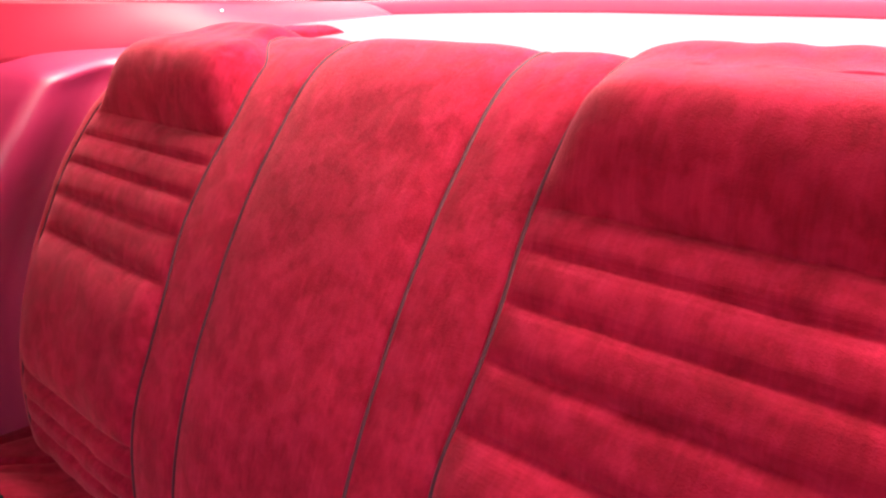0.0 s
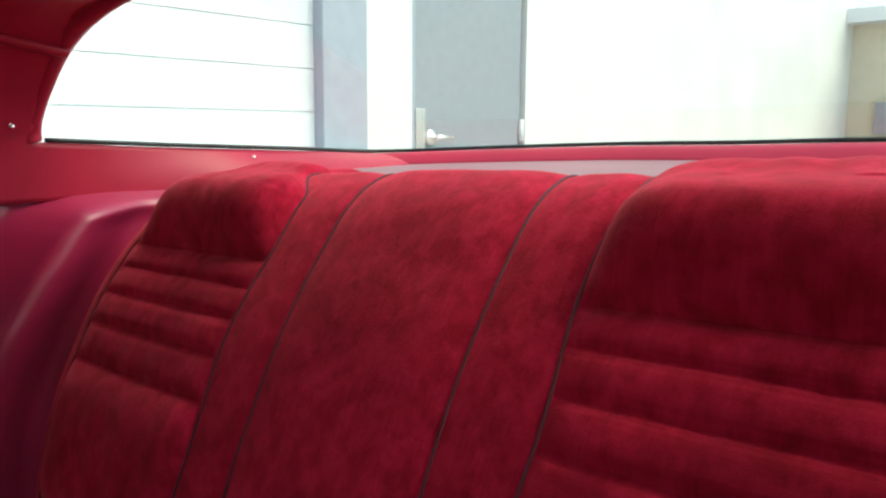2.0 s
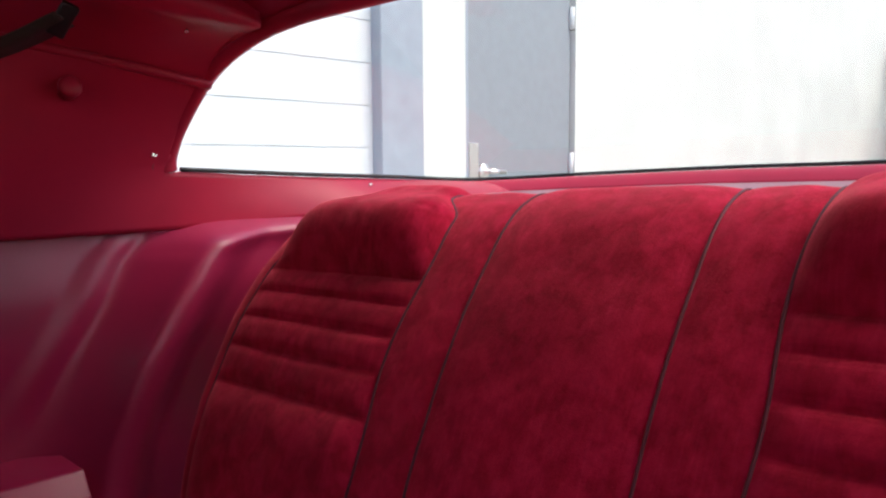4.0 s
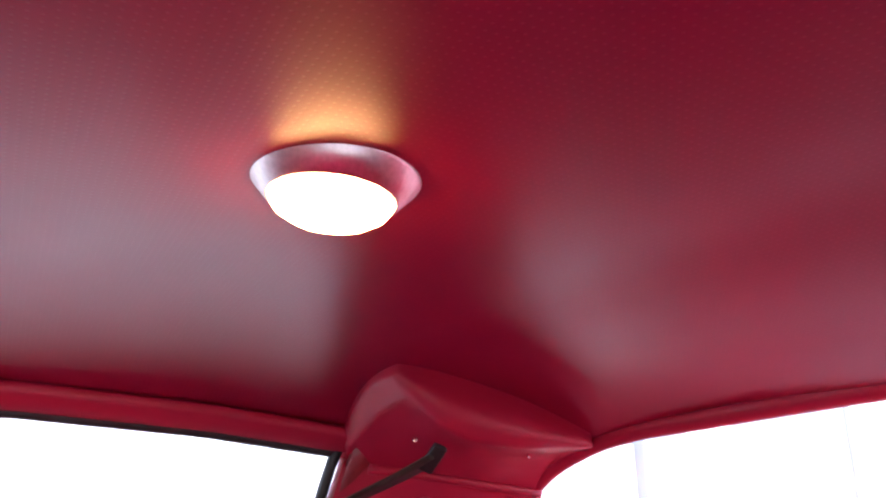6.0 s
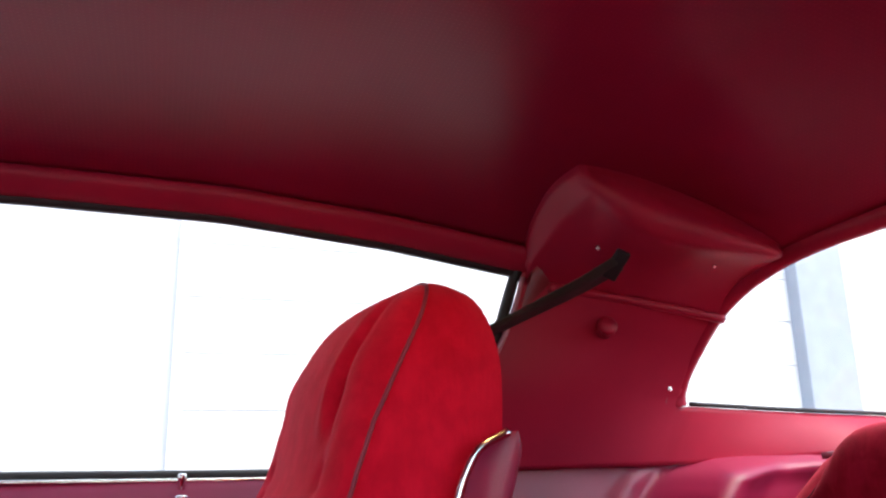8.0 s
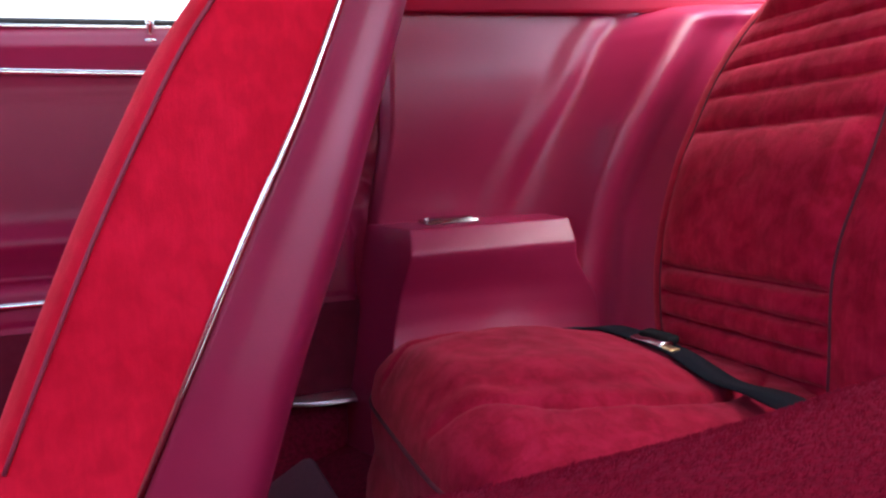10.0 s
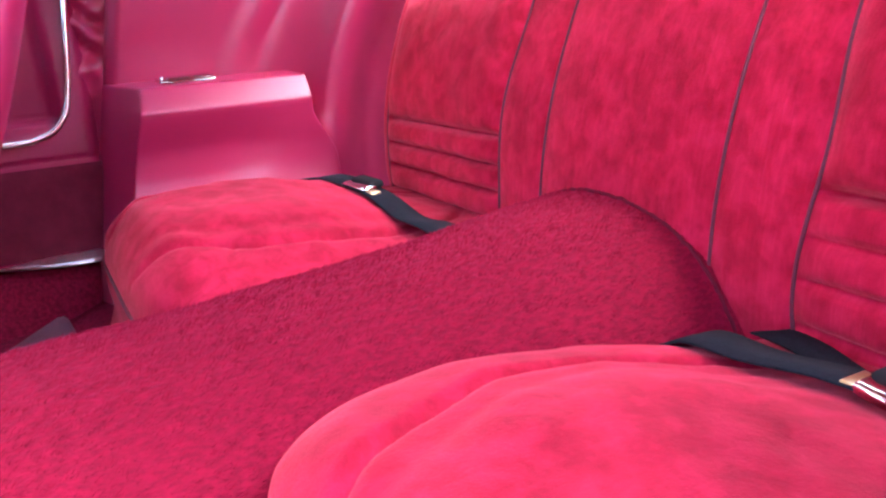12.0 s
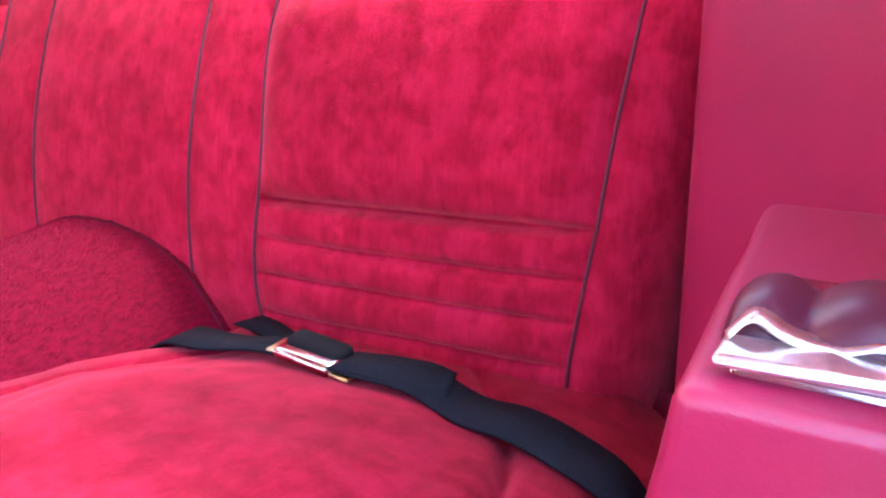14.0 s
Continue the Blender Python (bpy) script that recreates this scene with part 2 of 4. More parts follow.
def turned(profile, m, n=40):
    """A turned form: (radius, height) pairs about the local z of the pose m."""
    bm = bmesh.new()
    rings = [[bm.verts.new(m @ Vector((r * math.cos(2 * math.pi * k / n), r * math.sin(2 * math.pi * k / n), h))) for k in range(n)] for r, h in profile]
    for a, b in zip(rings, rings[1:]):
        for k in range(n):
            bm.faces.new((a[k], a[(k + 1) % n], b[(k + 1) % n], b[k]))
    bm.faces.new(rings[0][::-1])
    bm.faces.new(rings[-1])
    bmesh.ops.recalc_face_normals(bm, faces=bm.faces)
    return bm


def ribbon(pts, across, width, thick, ends=0):
    """A flat strap along pts; across gives its width's direction at each point."""
    bm = bmesh.new()
    rings = []
    for i, (p, a) in enumerate(zip(pts, across)):
        d = (pts[min(i + 1, len(pts) - 1)] - pts[max(i - 1, 0)]).normalized()
        a = (a - d * a.dot(d)).normalized()
        nrm = d.cross(a)
        rings.append([bm.verts.new(p + sx * a * width / 2 + sz * nrm * thick / 2) for sx, sz in ((-1, -1), (1, -1), (1, 1), (-1, 1))])
    for r0, r1 in zip(rings, rings[1:]):
        for k in range(4):
            bm.faces.new((r0[k], r0[(k + 1) % 4], r1[(k + 1) % 4], r1[k]))
    bm.faces.new(rings[0][::-1])
    bm.faces.new(rings[-1])
    bmesh.ops.recalc_face_normals(bm, faces=bm.faces)
    return bm


def lerp(v, *pts):
    return float(np.interp(v, [p[0] for p in pts], [p[1] for p in pts]))


def step(a, b, v):
    t = min(1, max(0, (v - a) / (b - a)))
    return t * t * (3 - 2 * t)


def bell(v, w):
    return math.exp(-(v / w) ** 2)


# ================= the car's shell =================
def roof_centre(y):
    return lerp(y, (-0.9, 1.37), (-0.5, 1.405), (0.0, 1.416), (0.43, 1.410), (0.7, 1.390), (0.9, 1.350), (1.085, 1.306))


def roof_edge(y):
    return lerp(y, (-0.9, 1.29), (-0.4, 1.352), (0.03, 1.360), (0.27, 1.355), (0.5, 1.333), (0.735, 1.298), (0.98, 1.272), (1.08, 1.26))


def roof_half(y):
    return lerp(y, (-0.9, 0.56), (-0.3, 0.60), (0.3, 0.605), (0.7, 0.61), (0.85, 0.58), (0.99, 0.50), (1.08, 0.42))


def roof_z(x, y):
    return roof_centre(y) - (roof_centre(y) - roof_edge(y)) * min(1.0, abs(x) / roof_half(y)) ** lerp(y, (-1.0, 5.5), (0.70, 5.5), (1.0, 3.2), (1.2, 3.2))


def ceiling_at(u, v):
    y0 = -0.75
    x = (2 * u - 1)
    yy = y0 + (1.085 - 0.085 * x * x - y0) * v
    xx = x * (roof_half(yy) + 0.012)
    return Vector((xx, yy, roof_z(xx, yy)))


ceiling = part("ceiling", sheet(ceiling_at, 48, 60), HEADLINER, solid=-0.02)
tagged(ceiling, "smooth dark red perforated vinyl headliner under the roof", "ceiling", kind="structure")


def mirrored(pts, s):
    return [Vector((p[0] * s, p[1], p[2] + (0.06 * abs(p[0]) if s < 0 else 0.0))) for p in pts]


WINDOW_EDGE = [(0.0, 1.085, 1.297), (-0.20, 1.067, 1.292), (-0.40, 1.025, 1.277), (-0.50, 1.002, 1.253), (-0.578, 0.992, 1.215),
               (-0.645, 0.990, 1.156), (-0.680, 0.989, 1.112), (-0.687, 0.991, 1.090)]
WINDOW_BASE = [(-0.687, 0.991, 1.090), (-0.692, 1.20, 1.081), (-0.690, 1.44, 1.073), (-0.660, 1.625, 1.066), (-0.44, 1.735, 1.077), (-0.20, 1.79, 1.087), (0.0, 1.805, 1.092),
               (0.20, 1.79, 1.099), (0.44, 1.735, 1.103), (0.660, 1.625, 1.106), (0.690, 1.44, 1.114), (0.692, 1.20, 1.122), (0.687, 0.991, 1.131)]

# rear window: rolled header trim, rubber, glass
halves = []
for s in (1, -1):
    line = smooth_line(mirrored(WINDOW_EDGE, s), 60)
    cord = []
    for k, p in enumerate(line):
        d = line[min(k + 1, 60)] - line[max(k - 1, 0)]
        out = Vector((-s * abs(d.z), 0, abs(d.x))).normalized()
        cord.append(p + out * (0.016 - 0.001 * k / 60) - Vector((0, 0.010 * step(25, 50, k), 0)))
    halves.append(cord)
cord = halves[0][::-1] + halves[1][1:]
for _ in range(60):
    cord = [cord[0], *[p * 0.5 + (a + b) * 0.25 if abs(k - 59) < 16 else p for k, (a, p, b) in enumerate(zip(cord, cord[1:], cord[2:]))], cord[-1]]
cord = [p + Vector((0, 0, 0.003 * bell(p.x, 0.22))) for p in cord]
trim = part("header_trim", tube(cord, 0.017, 10), VINYL_TRIM)
tagged(trim, "rolled red vinyl trim round the rear window", "window trim", kind="structure")
base_line = smooth_line(WINDOW_BASE, 120)
rub = part("trim", tube([p + Vector((0, 0.006, 0.004)) for p in base_line], 0.0036, 6), BLACK_RUBBER)
tagged(rub, "black rubber seal below the rear window", "window seal", kind="structure")
top_line = smooth_line([*WINDOW_EDGE[::-1][1:], *mirrored(WINDOW_EDGE, -1)[1:-1]], 120)
rear_glass = part("window_1", sheet(lambda u, v: base_line[round(u * 120)].lerp(top_line[round(u * 120)], v) + Vector((0, 0.016 + 0.05 * math.sin(math.pi * v), 0)), 120, 10), GLASS)
rear_glass.visible_shadow = False
tagged(rear_glass, "wide curved clear rear window", "rear window", kind="structure")

# ledge below the rear window, and the parcel shelf
LEDGE_LOW = [(-0.706, 0.953, 1.001), (-0.698, 1.04, 1.003), (-0.684, 1.14, 1.007), (-0.662, 1.25, 1.014), (-0.620, 1.38, 1.028), (-0.580, 1.50, 1.040), (-0.560, 1.625, 1.046)]


def shelf_at(u, v):
    x = -0.60 + 1.20 * u
    yr = lerp(x, *[(p[0], p[1]) for p in WINDOW_BASE[3:10]]) - 0.03
    zr = lerp(x, *[(p[0], p[2]) for p in WINDOW_BASE[3:10]]) - 0.024
    return Vector((x, 1.16 + (yr - 1.16) * v, 1.034 + 0.030 * x + (zr - 1.034 - 0.030 * x) * v + 0.004 * math.sin(math.pi * v)))


shelf = part("parcel_shelf", sheet(shelf_at, 60, 24), SHELF, solid=0.01)
tagged(shelf, "faded dull red parcel shelf behind the rear seat", "parcel shelf", kind="structure")
deck = smooth_line(WINDOW_BASE[3:10], 80)
deck_trim = part("shelf_trim", sheet(lambda u, v: deck[round(u * 80)] + Vector((0, -0.040 * v, -0.026 * v + 0.007 * math.sin(math.pi * v))), 80, 8, True), VINYL_TRIM, solid=0.006)
tagged(deck_trim, "narrow mauve trim strip along the foot of the rear window", "trim strip", kind="structure")


# pillar trims: one twisted panel from the side window's edge to the rear window and on as the ledge below it
def pillar(s):
    front = smooth_line(mirrored([(-0.624, 0.686, 1.262), (-0.636, 0.664, 1.192), (-0.650, 0.624, 1.115), (-0.676, 0.586, 1.048), (-0.704, 0.562, 1.001)], s), 40)
    rear = smooth_line(mirrored([(-0.586, 0.986, 1.214), (-0.645, 0.982, 1.157), (-0.678, 0.981, 1.114), (-0.690, 0.981, 1.088), (-0.706, 0.953, 1.001)], s), 40)
    upper = smooth_line(mirrored(WINDOW_BASE[:4], s), 60)
    lower = smooth_line(mirrored(LEDGE_LOW, s), 60)

    def at(u, v):
        p = front[round(v * 40)].lerp(rear[round(v * 40)], u)
        p.x += s * 0.014 * math.sin(math.pi * u) * (1 - v)
        return p
    bm = sheet(at, 40, 40, s > 0)
    bm.verts.ensure_lookup_table()
    col = [bm.verts[j * 41 + 40] for j in range(30, 41)]
    for k in range(1, 61):
        new_col = []
        for j in range(11):
            v = j / 10
            p = upper[k].lerp(lower[k], v)
            p += Vector((s * 0.008, -0.003, 0.004)) * math.sin(math.pi * v) * step(0.0, 0.6, k / 60)
            new_col.append(bm.verts.new(p))
        for j in range(10):
            q = [col[j], new_col[j], new_col[j + 1], col[j + 1]]
            bm.faces.new(q[::-1] if s > 0 else q)
        col = new_col
    return bm


def screw(at, normal, r, parent, name="screw"):
    m = Matrix.Translation(at) @ Vector(normal).to_track_quat("Z", "Y").to_matrix().to_4x4()
    return part(name, turned([(r, -0.002), (r, 0.001), (r * 0.75, 0.0022), (r * 0.3, 0.0022), (r * 0.25, 0.0012), (0.0003, 0.0012)], m, 16), CHROME, parent, "small bright screw head")


for s, side in ((1, "left"), (-1, "right")):
    pt = thing("pillar_trim", "flat dark red vinyl rear pillar panel beside the rear window", "pillar trim", "pillar panels")
    part("panel", pillar(s), VINYL_TRIM, pt, solid=0.008)
    edge = smooth_line(mirrored([(-0.624, 0.690, 1.268), (-0.636, 0.667, 1.192), (-0.650, 0.627, 1.115), (-0.676, 0.589, 1.048), (-0.704, 0.565, 1.003)], s), 30)
    part("edge_strip", tube(edge, 0.0035, 6), EDGE_PINK, pt, "pale mauve edge strip")
    lip = smooth_line(mirrored([(-0.618, 0.725, 1.256), (-0.606, 0.80, 1.246), (-0.594, 0.90, 1.230), (-0.584, 0.992, 1.214)], s), 30)
    part("lip", tube([p + Vector((s * 0.005, 0, -0.003)) for p in lip], 0.0075, 8), VINYL_TRIM, pt)
    if s > 0:
        screw((-0.658, 0.942, 1.114), (0.85, -0.05, 0.45), 0.0042, pt)
        screw((-0.588, 1.288, 1.066), (0.5, -0.4, 0.7), 0.0026, pt)

# coat hook
hook = thing("coat_hook", "round red coat hook knob on the pillar panel", "coat hook", at=(-0.618, 0.812, 1.192))
hm = Matrix.Translation((-0.622, 0.813, 1.193)) @ Vector((0.93, -0.12, 0.30)).to_track_quat("Z", "Y").to_matrix().to_4x4()
part("stem", turned([(0.012, 0), (0.0095, 0.004), (0.009, 0.014)], hm, 24), VINYL_TRIM, hook)
part("head", turned([(0.009, 0.012), (0.0135, 0.014), (0.0148, 0.018), (0.0135, 0.023), (0.009, 0.0255), (0.001, 0.0262)], hm, 28), VINYL_TRIM, hook)


# roof rails over the doors, with the rubber channel
for s in (1, -1):
    rail = thing("roof_rail", "red padded vinyl rail above the side window", "roof rail", "roof rails")
    ys = [-0.75 + 1.47 * k / 50 for k in range(51)]
    top = [Vector((-s * (roof_half(y) + 0.004), y, roof_edge(y))) for y in ys]
    prof = [(0.0, 0.004), (0.012, -0.001), (0.009, -0.009), (-0.003, -0.018), (-0.011, -0.024), (-0.026, -0.026)]
    part("padding", sheet(lambda u, v: top[round(v * 50)] + Vector((s * prof[round(u * 5)][0], 0, prof[round(u * 5)][1])), 5, 50, s > 0), VINYL_TRIM, rail, solid=0.004)
    part("crease", tube([p + Vector((s * 0.008, 0, 0.000)) for p in top], 0.0035, 8), VINYL_TRIM, rail)
    low = [p + Vector((-s * 0.022, 0, -0.029)) for p in top]
    part("rubber_channel", tube(low, 0.008, 8), BLACK_RUBBER, rail, "black rubber window channel")
    post = smooth_line(mirrored([(-0.624, 0.694, 1.296), (-0.636, 0.681, 1.268), (-0.648, 0.657, 1.192), (-0.662, 0.617, 1.115), (-0.688, 0.579, 1.048), (-0.714, 0.555, 1.003)], s), 30)
    part("corner_pad", tube(smooth_line(mirrored([(-0.634, 0.694, 1.250), (-0.629, 0.696, 1.280), (-0.618, 0.702, 1.315)], s), 10), 0.006, 8), VINYL_TRIM, rail)
    part("rubber_post", tube(post, 0.0085, 8), BLACK_RUBBER, rail, "black rubber seal at the window's rear edge")


# cover for the belt reel in the roof corner
def reel_cover(s):
    P = lambda x, y, z: Vector((x * s, y, z + (0.06 * abs(x) if s < 0 else 0)))
    top = smooth_line([P(-0.612, 0.690, 1.298), P(-0.560, 0.682, 1.332), P(-0.495, 0.681, 1.356), P(-0.443, 0.692, 1.364)], 12)
    top += smooth_line([P(-0.443, 0.692, 1.364), P(-0.432, 0.76, 1.352), P(-0.430, 0.85, 1.326), P(-0.434, 0.93, 1.298), P(-0.441, 0.985, 1.277)], 24)[1:]
    mid = smooth_line([P(-0.618, 0.695, 1.280), P(-0.575, 0.698, 1.300), P(-0.505, 0.702, 1.326), P(-0.437, 0.708, 1.338)], 12)
    mid += smooth_line([P(-0.437, 0.708, 1.338), P(-0.425, 0.744, 1.303), P(-0.426, 0.785, 1.284), P(-0.430, 0.855, 1.275), P(-0.437, 0.925, 1.275), P(-0.444, 0.988, 1.275)], 24)[1:]
    low = smooth_line([P(-0.622, 0.700, 1.262), P(-0.618, 0.728, 1.257), P(-0.612, 0.762, 1.252), P(-0.604, 0.80, 1.247)], 12)
    low += smooth_line([P(-0.604, 0.80, 1.247), P(-0.597, 0.86, 1.237), P(-0.590, 0.93, 1.226), P(-0.582, 0.985, 1.216)], 24)[1:]

    def at(u, v):
        k = round(u * 36)
        a, b, c = top[k], mid[k], low[k]
        if v == 0:
            return a + Vector((-s * 0.02, 0.01, 0.05))
        if v < 0.5:
            t = (v - 1 / 24) / (0.5 - 1 / 24)
            p = a.lerp(b, t)
            w = step(10, 18, k)
            p += Vector((s * 0.010, -0.003, -0.002)) * math.sin(math.pi * t) * (w * (1 - step(27, 36, k)) + 0.15)
            return p
        t = (v - 0.5) * 2
        p = b.lerp(c, t)
        return p + Vector((-s * 0.010, 0, 0.014 * step(12, 20, k))) * math.sin(math.pi * t)
    return sheet(at, 36, 24, s < 0)


for s in (1, -1):
    rc = thing("belt_reel_cover", "moulded red vinyl cover for the belt reel in the roof corner", "belt cover", "belt reel covers")
    part("shell", reel_cover(s), VINYL_TRIM, rc, solid=0.004)
    nrm = (0.72 * s, -0.35, -0.60)
    hole = Matrix.Translation((-0.500 * s, 0.768, 1.262 + (0.03 if s < 0 else 0))) @ Vector(nrm).to_track_quat("Z", "Y").to_matrix().to_4x4() @ pose(0, 0, 0, 0, 0, 60 * s)
    bm = box((-0.022, -0.010, -0.004), (0.022, 0.010, 0.005))
    bmesh.ops.transform(bm, matrix=hole, verts=bm.verts)
    part("slot", bm, BLACK_RUBBER, rc, "black rubber belt slot", bevel=0.003)
    screw((-0.508 * s, 0.747, 1.286 + (0.03 if s < 0 else 0)), nrm, 0.0030, rc)
    screw((-0.477 * s, 0.905, 1.262 + (0.03 if s < 0 else 0)), nrm, 0.0024, rc)

# shoulder belt from the slot down behind the front seat
sb = thing("shoulder_belt", "faded black shoulder belt hanging slack from the roof slot", "seat belt")
path = smooth_line([(-0.495, 0.768, 1.262), (-0.530, 0.730, 1.238), (-0.575, 0.668, 1.206), (-0.600, 0.600, 1.172), (-0.620, 0.530, 1.140), (-0.66, 0.43, 1.07), (-0.70, 0.34, 0.92), (-0.72, 0.30, 0.62), (-0.70, 0.28, 0.45)], 70)
part("webbing", ribbon(path, [Vector((0.80, -0.49, 0.28)).lerp(Vector((0.87, -0.36, 0.19)), step(2, 26, k)) for k in range(71)], 0.044, 0.002), GREEN_WEB, sb)


# lower side panels with the wheel-arch ribs
def ridge1(z):
    return lerp(z, (0.30, 0.655), (0.55, 0.70), (0.71, 0.748), (0.75, 0.767), (0.81, 0.802), (0.888, 0.855), (0.96, 0.899), (1.0, 0.940), (1.05, 0.99))


def ridge2(z):
    return lerp(z, (0.30, 0.842), (0.60, 0.856), (0.70, 0.874), (0.765, 0.892), (0.828, 0.916), (0.903, 0.962), (0.96, 1.005), (0.995, 1.045), (1.05, 1.10))


def front_y(z):
    """The panel's raked front edge."""
    return lerp(z, (0.34, 0.470), (0.466, 0.487), (0.58, 0.510), (0.709, 0.535), (0.83, 0.556), (1.0, 0.562), (1.04, 0.562))


def side_x(y, z):
    y1, y2 = ridge1(z), ridge2(z)
    fade = 1 - step(0.980, 1.018, z)
    x = -0.740 + 0.032 * step(0.62, 0.88, z) - 0.012 * step(0.90, 1.0, z) - 0.05 * step(1.018, 1.04, z)
    t = min(1, max(0, (y - y1 - 0.012) / (y2 - 0.018 - y1 - 0.012)))
    x += (0.008 * step(y1 - 0.056, y1 - 0.016, y) - 0.005 * step(y1 - 0.014, y1 + 0.022, y) + 0.082 * t ** 1.6) * fade
    x += (0.014 * step(y2 - 0.040, y2 + 0.004, y) - (0.080 - 0.040 * step(0.70, 0.98, z)) * step(y2 + 0.002, y2 + 0.110, y)) * fade
    x += 0.030 * step(1.0, 1.30, y) * step(0.955, 1.0, z)
    return x


def far_x(y, z):
    """The other side panel is plain: flat beside the armrest, turning in to meet the seat."""
    x = lerp(y, (0.54, -0.735), (0.70, -0.715), (0.78, -0.700), (0.82, -0.655), (0.86, -0.600), (0.88, -0.582), (1.0, -0.560), (1.4, -0.555))
    return x - 0.05 * step(1.003, 1.03, z)


def side_panel(s):
    def at(u, v):
        z = 0.34 + 0.69 * v
        y0 = front_y(z)
        y = y0 + (1.34 - y0) * u
        x = (side_x if s > 0 else far_x)(y, z) - 0.022 * (1 - step(0.0, 0.016, y - y0))
        return Vector((s * x, y, z + 0.012 * step(0.95, 1.2, y) * v + (0.042 * v if s < 0 else 0)))
    return sheet(at, 150, 110, s < 0)


def arm_block(lo, hi, inner, cuts=22):
    """A dense block whose inner face follows inner(y, z), soft at its edges."""
    bm = box(lo, hi)
    bmesh.ops.subdivide_edges(bm, edges=bm.edges, cuts=cuts, use_grid_fill=True)
    x_out = lo[0] if inner(0.7, 0.68) > lo[0] and abs(lo[0]) > abs(hi[0]) else hi[0]
    x_in = hi[0] if x_out == lo[0] else lo[0]
    for v in bm.verts:
        t = (v.co.x - x_out) / (x_in - x_out)
        v.co.x = x_out + (inner(v.co.y, v.co.z) - x_out) * t
        if x_out < 0:
            ahead = (hi[1] - v.co.y) / (hi[1] - lo[1])
            v.co.y -= 0.040 * step(0.560, 0.650, v.co.z) * (1 - ahead)
            v.co.y += (0.568 - 0.21 * (0.70 - v.co.z) - 0.036 * (1 - t) - lo[1]) * ahead
    return bm


def left_inner(y, z):
    """Inner face of one armrest: an upright band, a crease, then an undercut that flares out at the foot and the rear."""
    x = lerp(z, (0.44, -0.606), (0.514, -0.616), (0.534, -0.622), (0.560, -0.6275), (0.600, -0.6255), (0.648, -0.605), (0.656, -0.600), (0.664, -0.602), (0.695, -0.626))
    sweep = step(-0.03, 0.06, y - (0.775 - 0.75 * (0.652 - z))) * (1 - step(0.600, 0.660, z))
    return x + 0.011 * sweep 


def right_inner(y, z):
    return lerp(z, (0.44, 0.618), (0.56, 0.622), (0.62, 0.630), (0.68, 0.640), (0.72, 0.646), (0.734, 0.648)) - 0.010 * step(0.70, 0.80, y) * (1 - step(0.60, 0.68, z)) + 0.007 * (1 - step(0.56, 0.70, y)) * step(0.64, 0.71, z) - 0.004 * step(0.69, 0.76, y) * step(0.64, 0.71, z)


def ashtray(s, cx, y0, y1, z, open_lid):
    at = thing("ashtray", "chrome armrest ashtray with its lid open" if open_lid else "small flush chrome ashtray in the armrest top", "ashtray", at=(cx, (y0 + y1) / 2, z))
    bm = box((cx - 0.024, y0 + (0.008 if open_lid else 0), z - 0.004), (cx + 0.024, y1, z + 0.003))
    part("rim", bm, BELT_STEEL, at, "bright chrome rim", bevel=0.004)
    if not open_lid:
        part("lid", box((cx - 0.017, y0 + 0.010, z + 0.001), (cx + 0.017, y1 - 0.008, z + 0.0045)), BELT_STEEL, at, "brushed metal lid", bevel=0.003)
        part("tab", box((cx - 0.006, y0 + 0.002, z + 0.001), (cx + 0.006, y0 + 0.009, z + 0.006)), CHROME, at, bevel=0.002)
    return at


qp = {}
for s, side in ((1, "left"), (-1, "right")):
    q = thing("quarter_panel", "glossy oxblood vinyl rear side panel with moulded ribs", "side panel", "rear side panels")
    part("panel", side_panel(s), VINYL, q, solid=0.006)
    qp[s] = q
part("armrest", arm_block((-0.752, 0.550, 0.36), (-0.602, 0.850, 0.694), left_inner, 30), VINYL, qp[1], "moulded vinyl armrest", bevel=0.013, segs=5)
part("armrest", arm_block((0.630, 0.580, 0.46), (0.760, 0.768, 0.734), right_inner), VINYL, qp[-1], "moulded vinyl armrest", bevel=0.011, segs=5)
ashtray(1, -0.688, 0.602, 0.684, 0.697, False)

# the other armrest's ashtray, its lid folded up
oa = ashtray(-1, 0.688, 0.586, 0.668, 0.734, True)
bowl = smooth_line([(0, 0.603, 0.732), (0, 0.608, 0.740), (0, 0.620, 0.744), (0, 0.638, 0.742), (0, 0.652, 0.735)], 16)
part("bowl", sheet(lambda u, v: bowl[round(v * 16)] + Vector((0.660 + 0.052 * u, 0, 0.005 * abs(math.sin(math.pi * u / 0.36)) ** 0.7 * (1 if u < 0.36 else 0) + 0.007 * max(0.0, math.sin(math.pi * (u - 0.36) / 0.60)) ** 0.7)), 24, 16), ASH_BOWL, oa, "curved ash bowl with the red cabin's reflection as plum colour", solid=0.002)
lip = box((0.661, 0.589, 0.737), (0.716, 0.604, 0.741))
for v in lip.verts:
    v.co.y += 0.07 * (v.co.x - 0.661)
part("lip", lip, ALU, oa, "wide chrome lip", bevel=0.002)
crimp = smooth_line([(0.662, 0.601, 0.741), (0.668, 0.603, 0.747), (0.676, 0.604, 0.743), (0.686, 0.605, 0.741), (0.697, 0.606, 0.744), (0.707, 0.607, 0.742), (0.716, 0.608, 0.741)], 30)
part("crimp", ribbon(crimp, [Vector((0.1, 0.95, 0.25))] * 31, 0.006, 0.0010), ALU, oa, "folded bright metal edge")


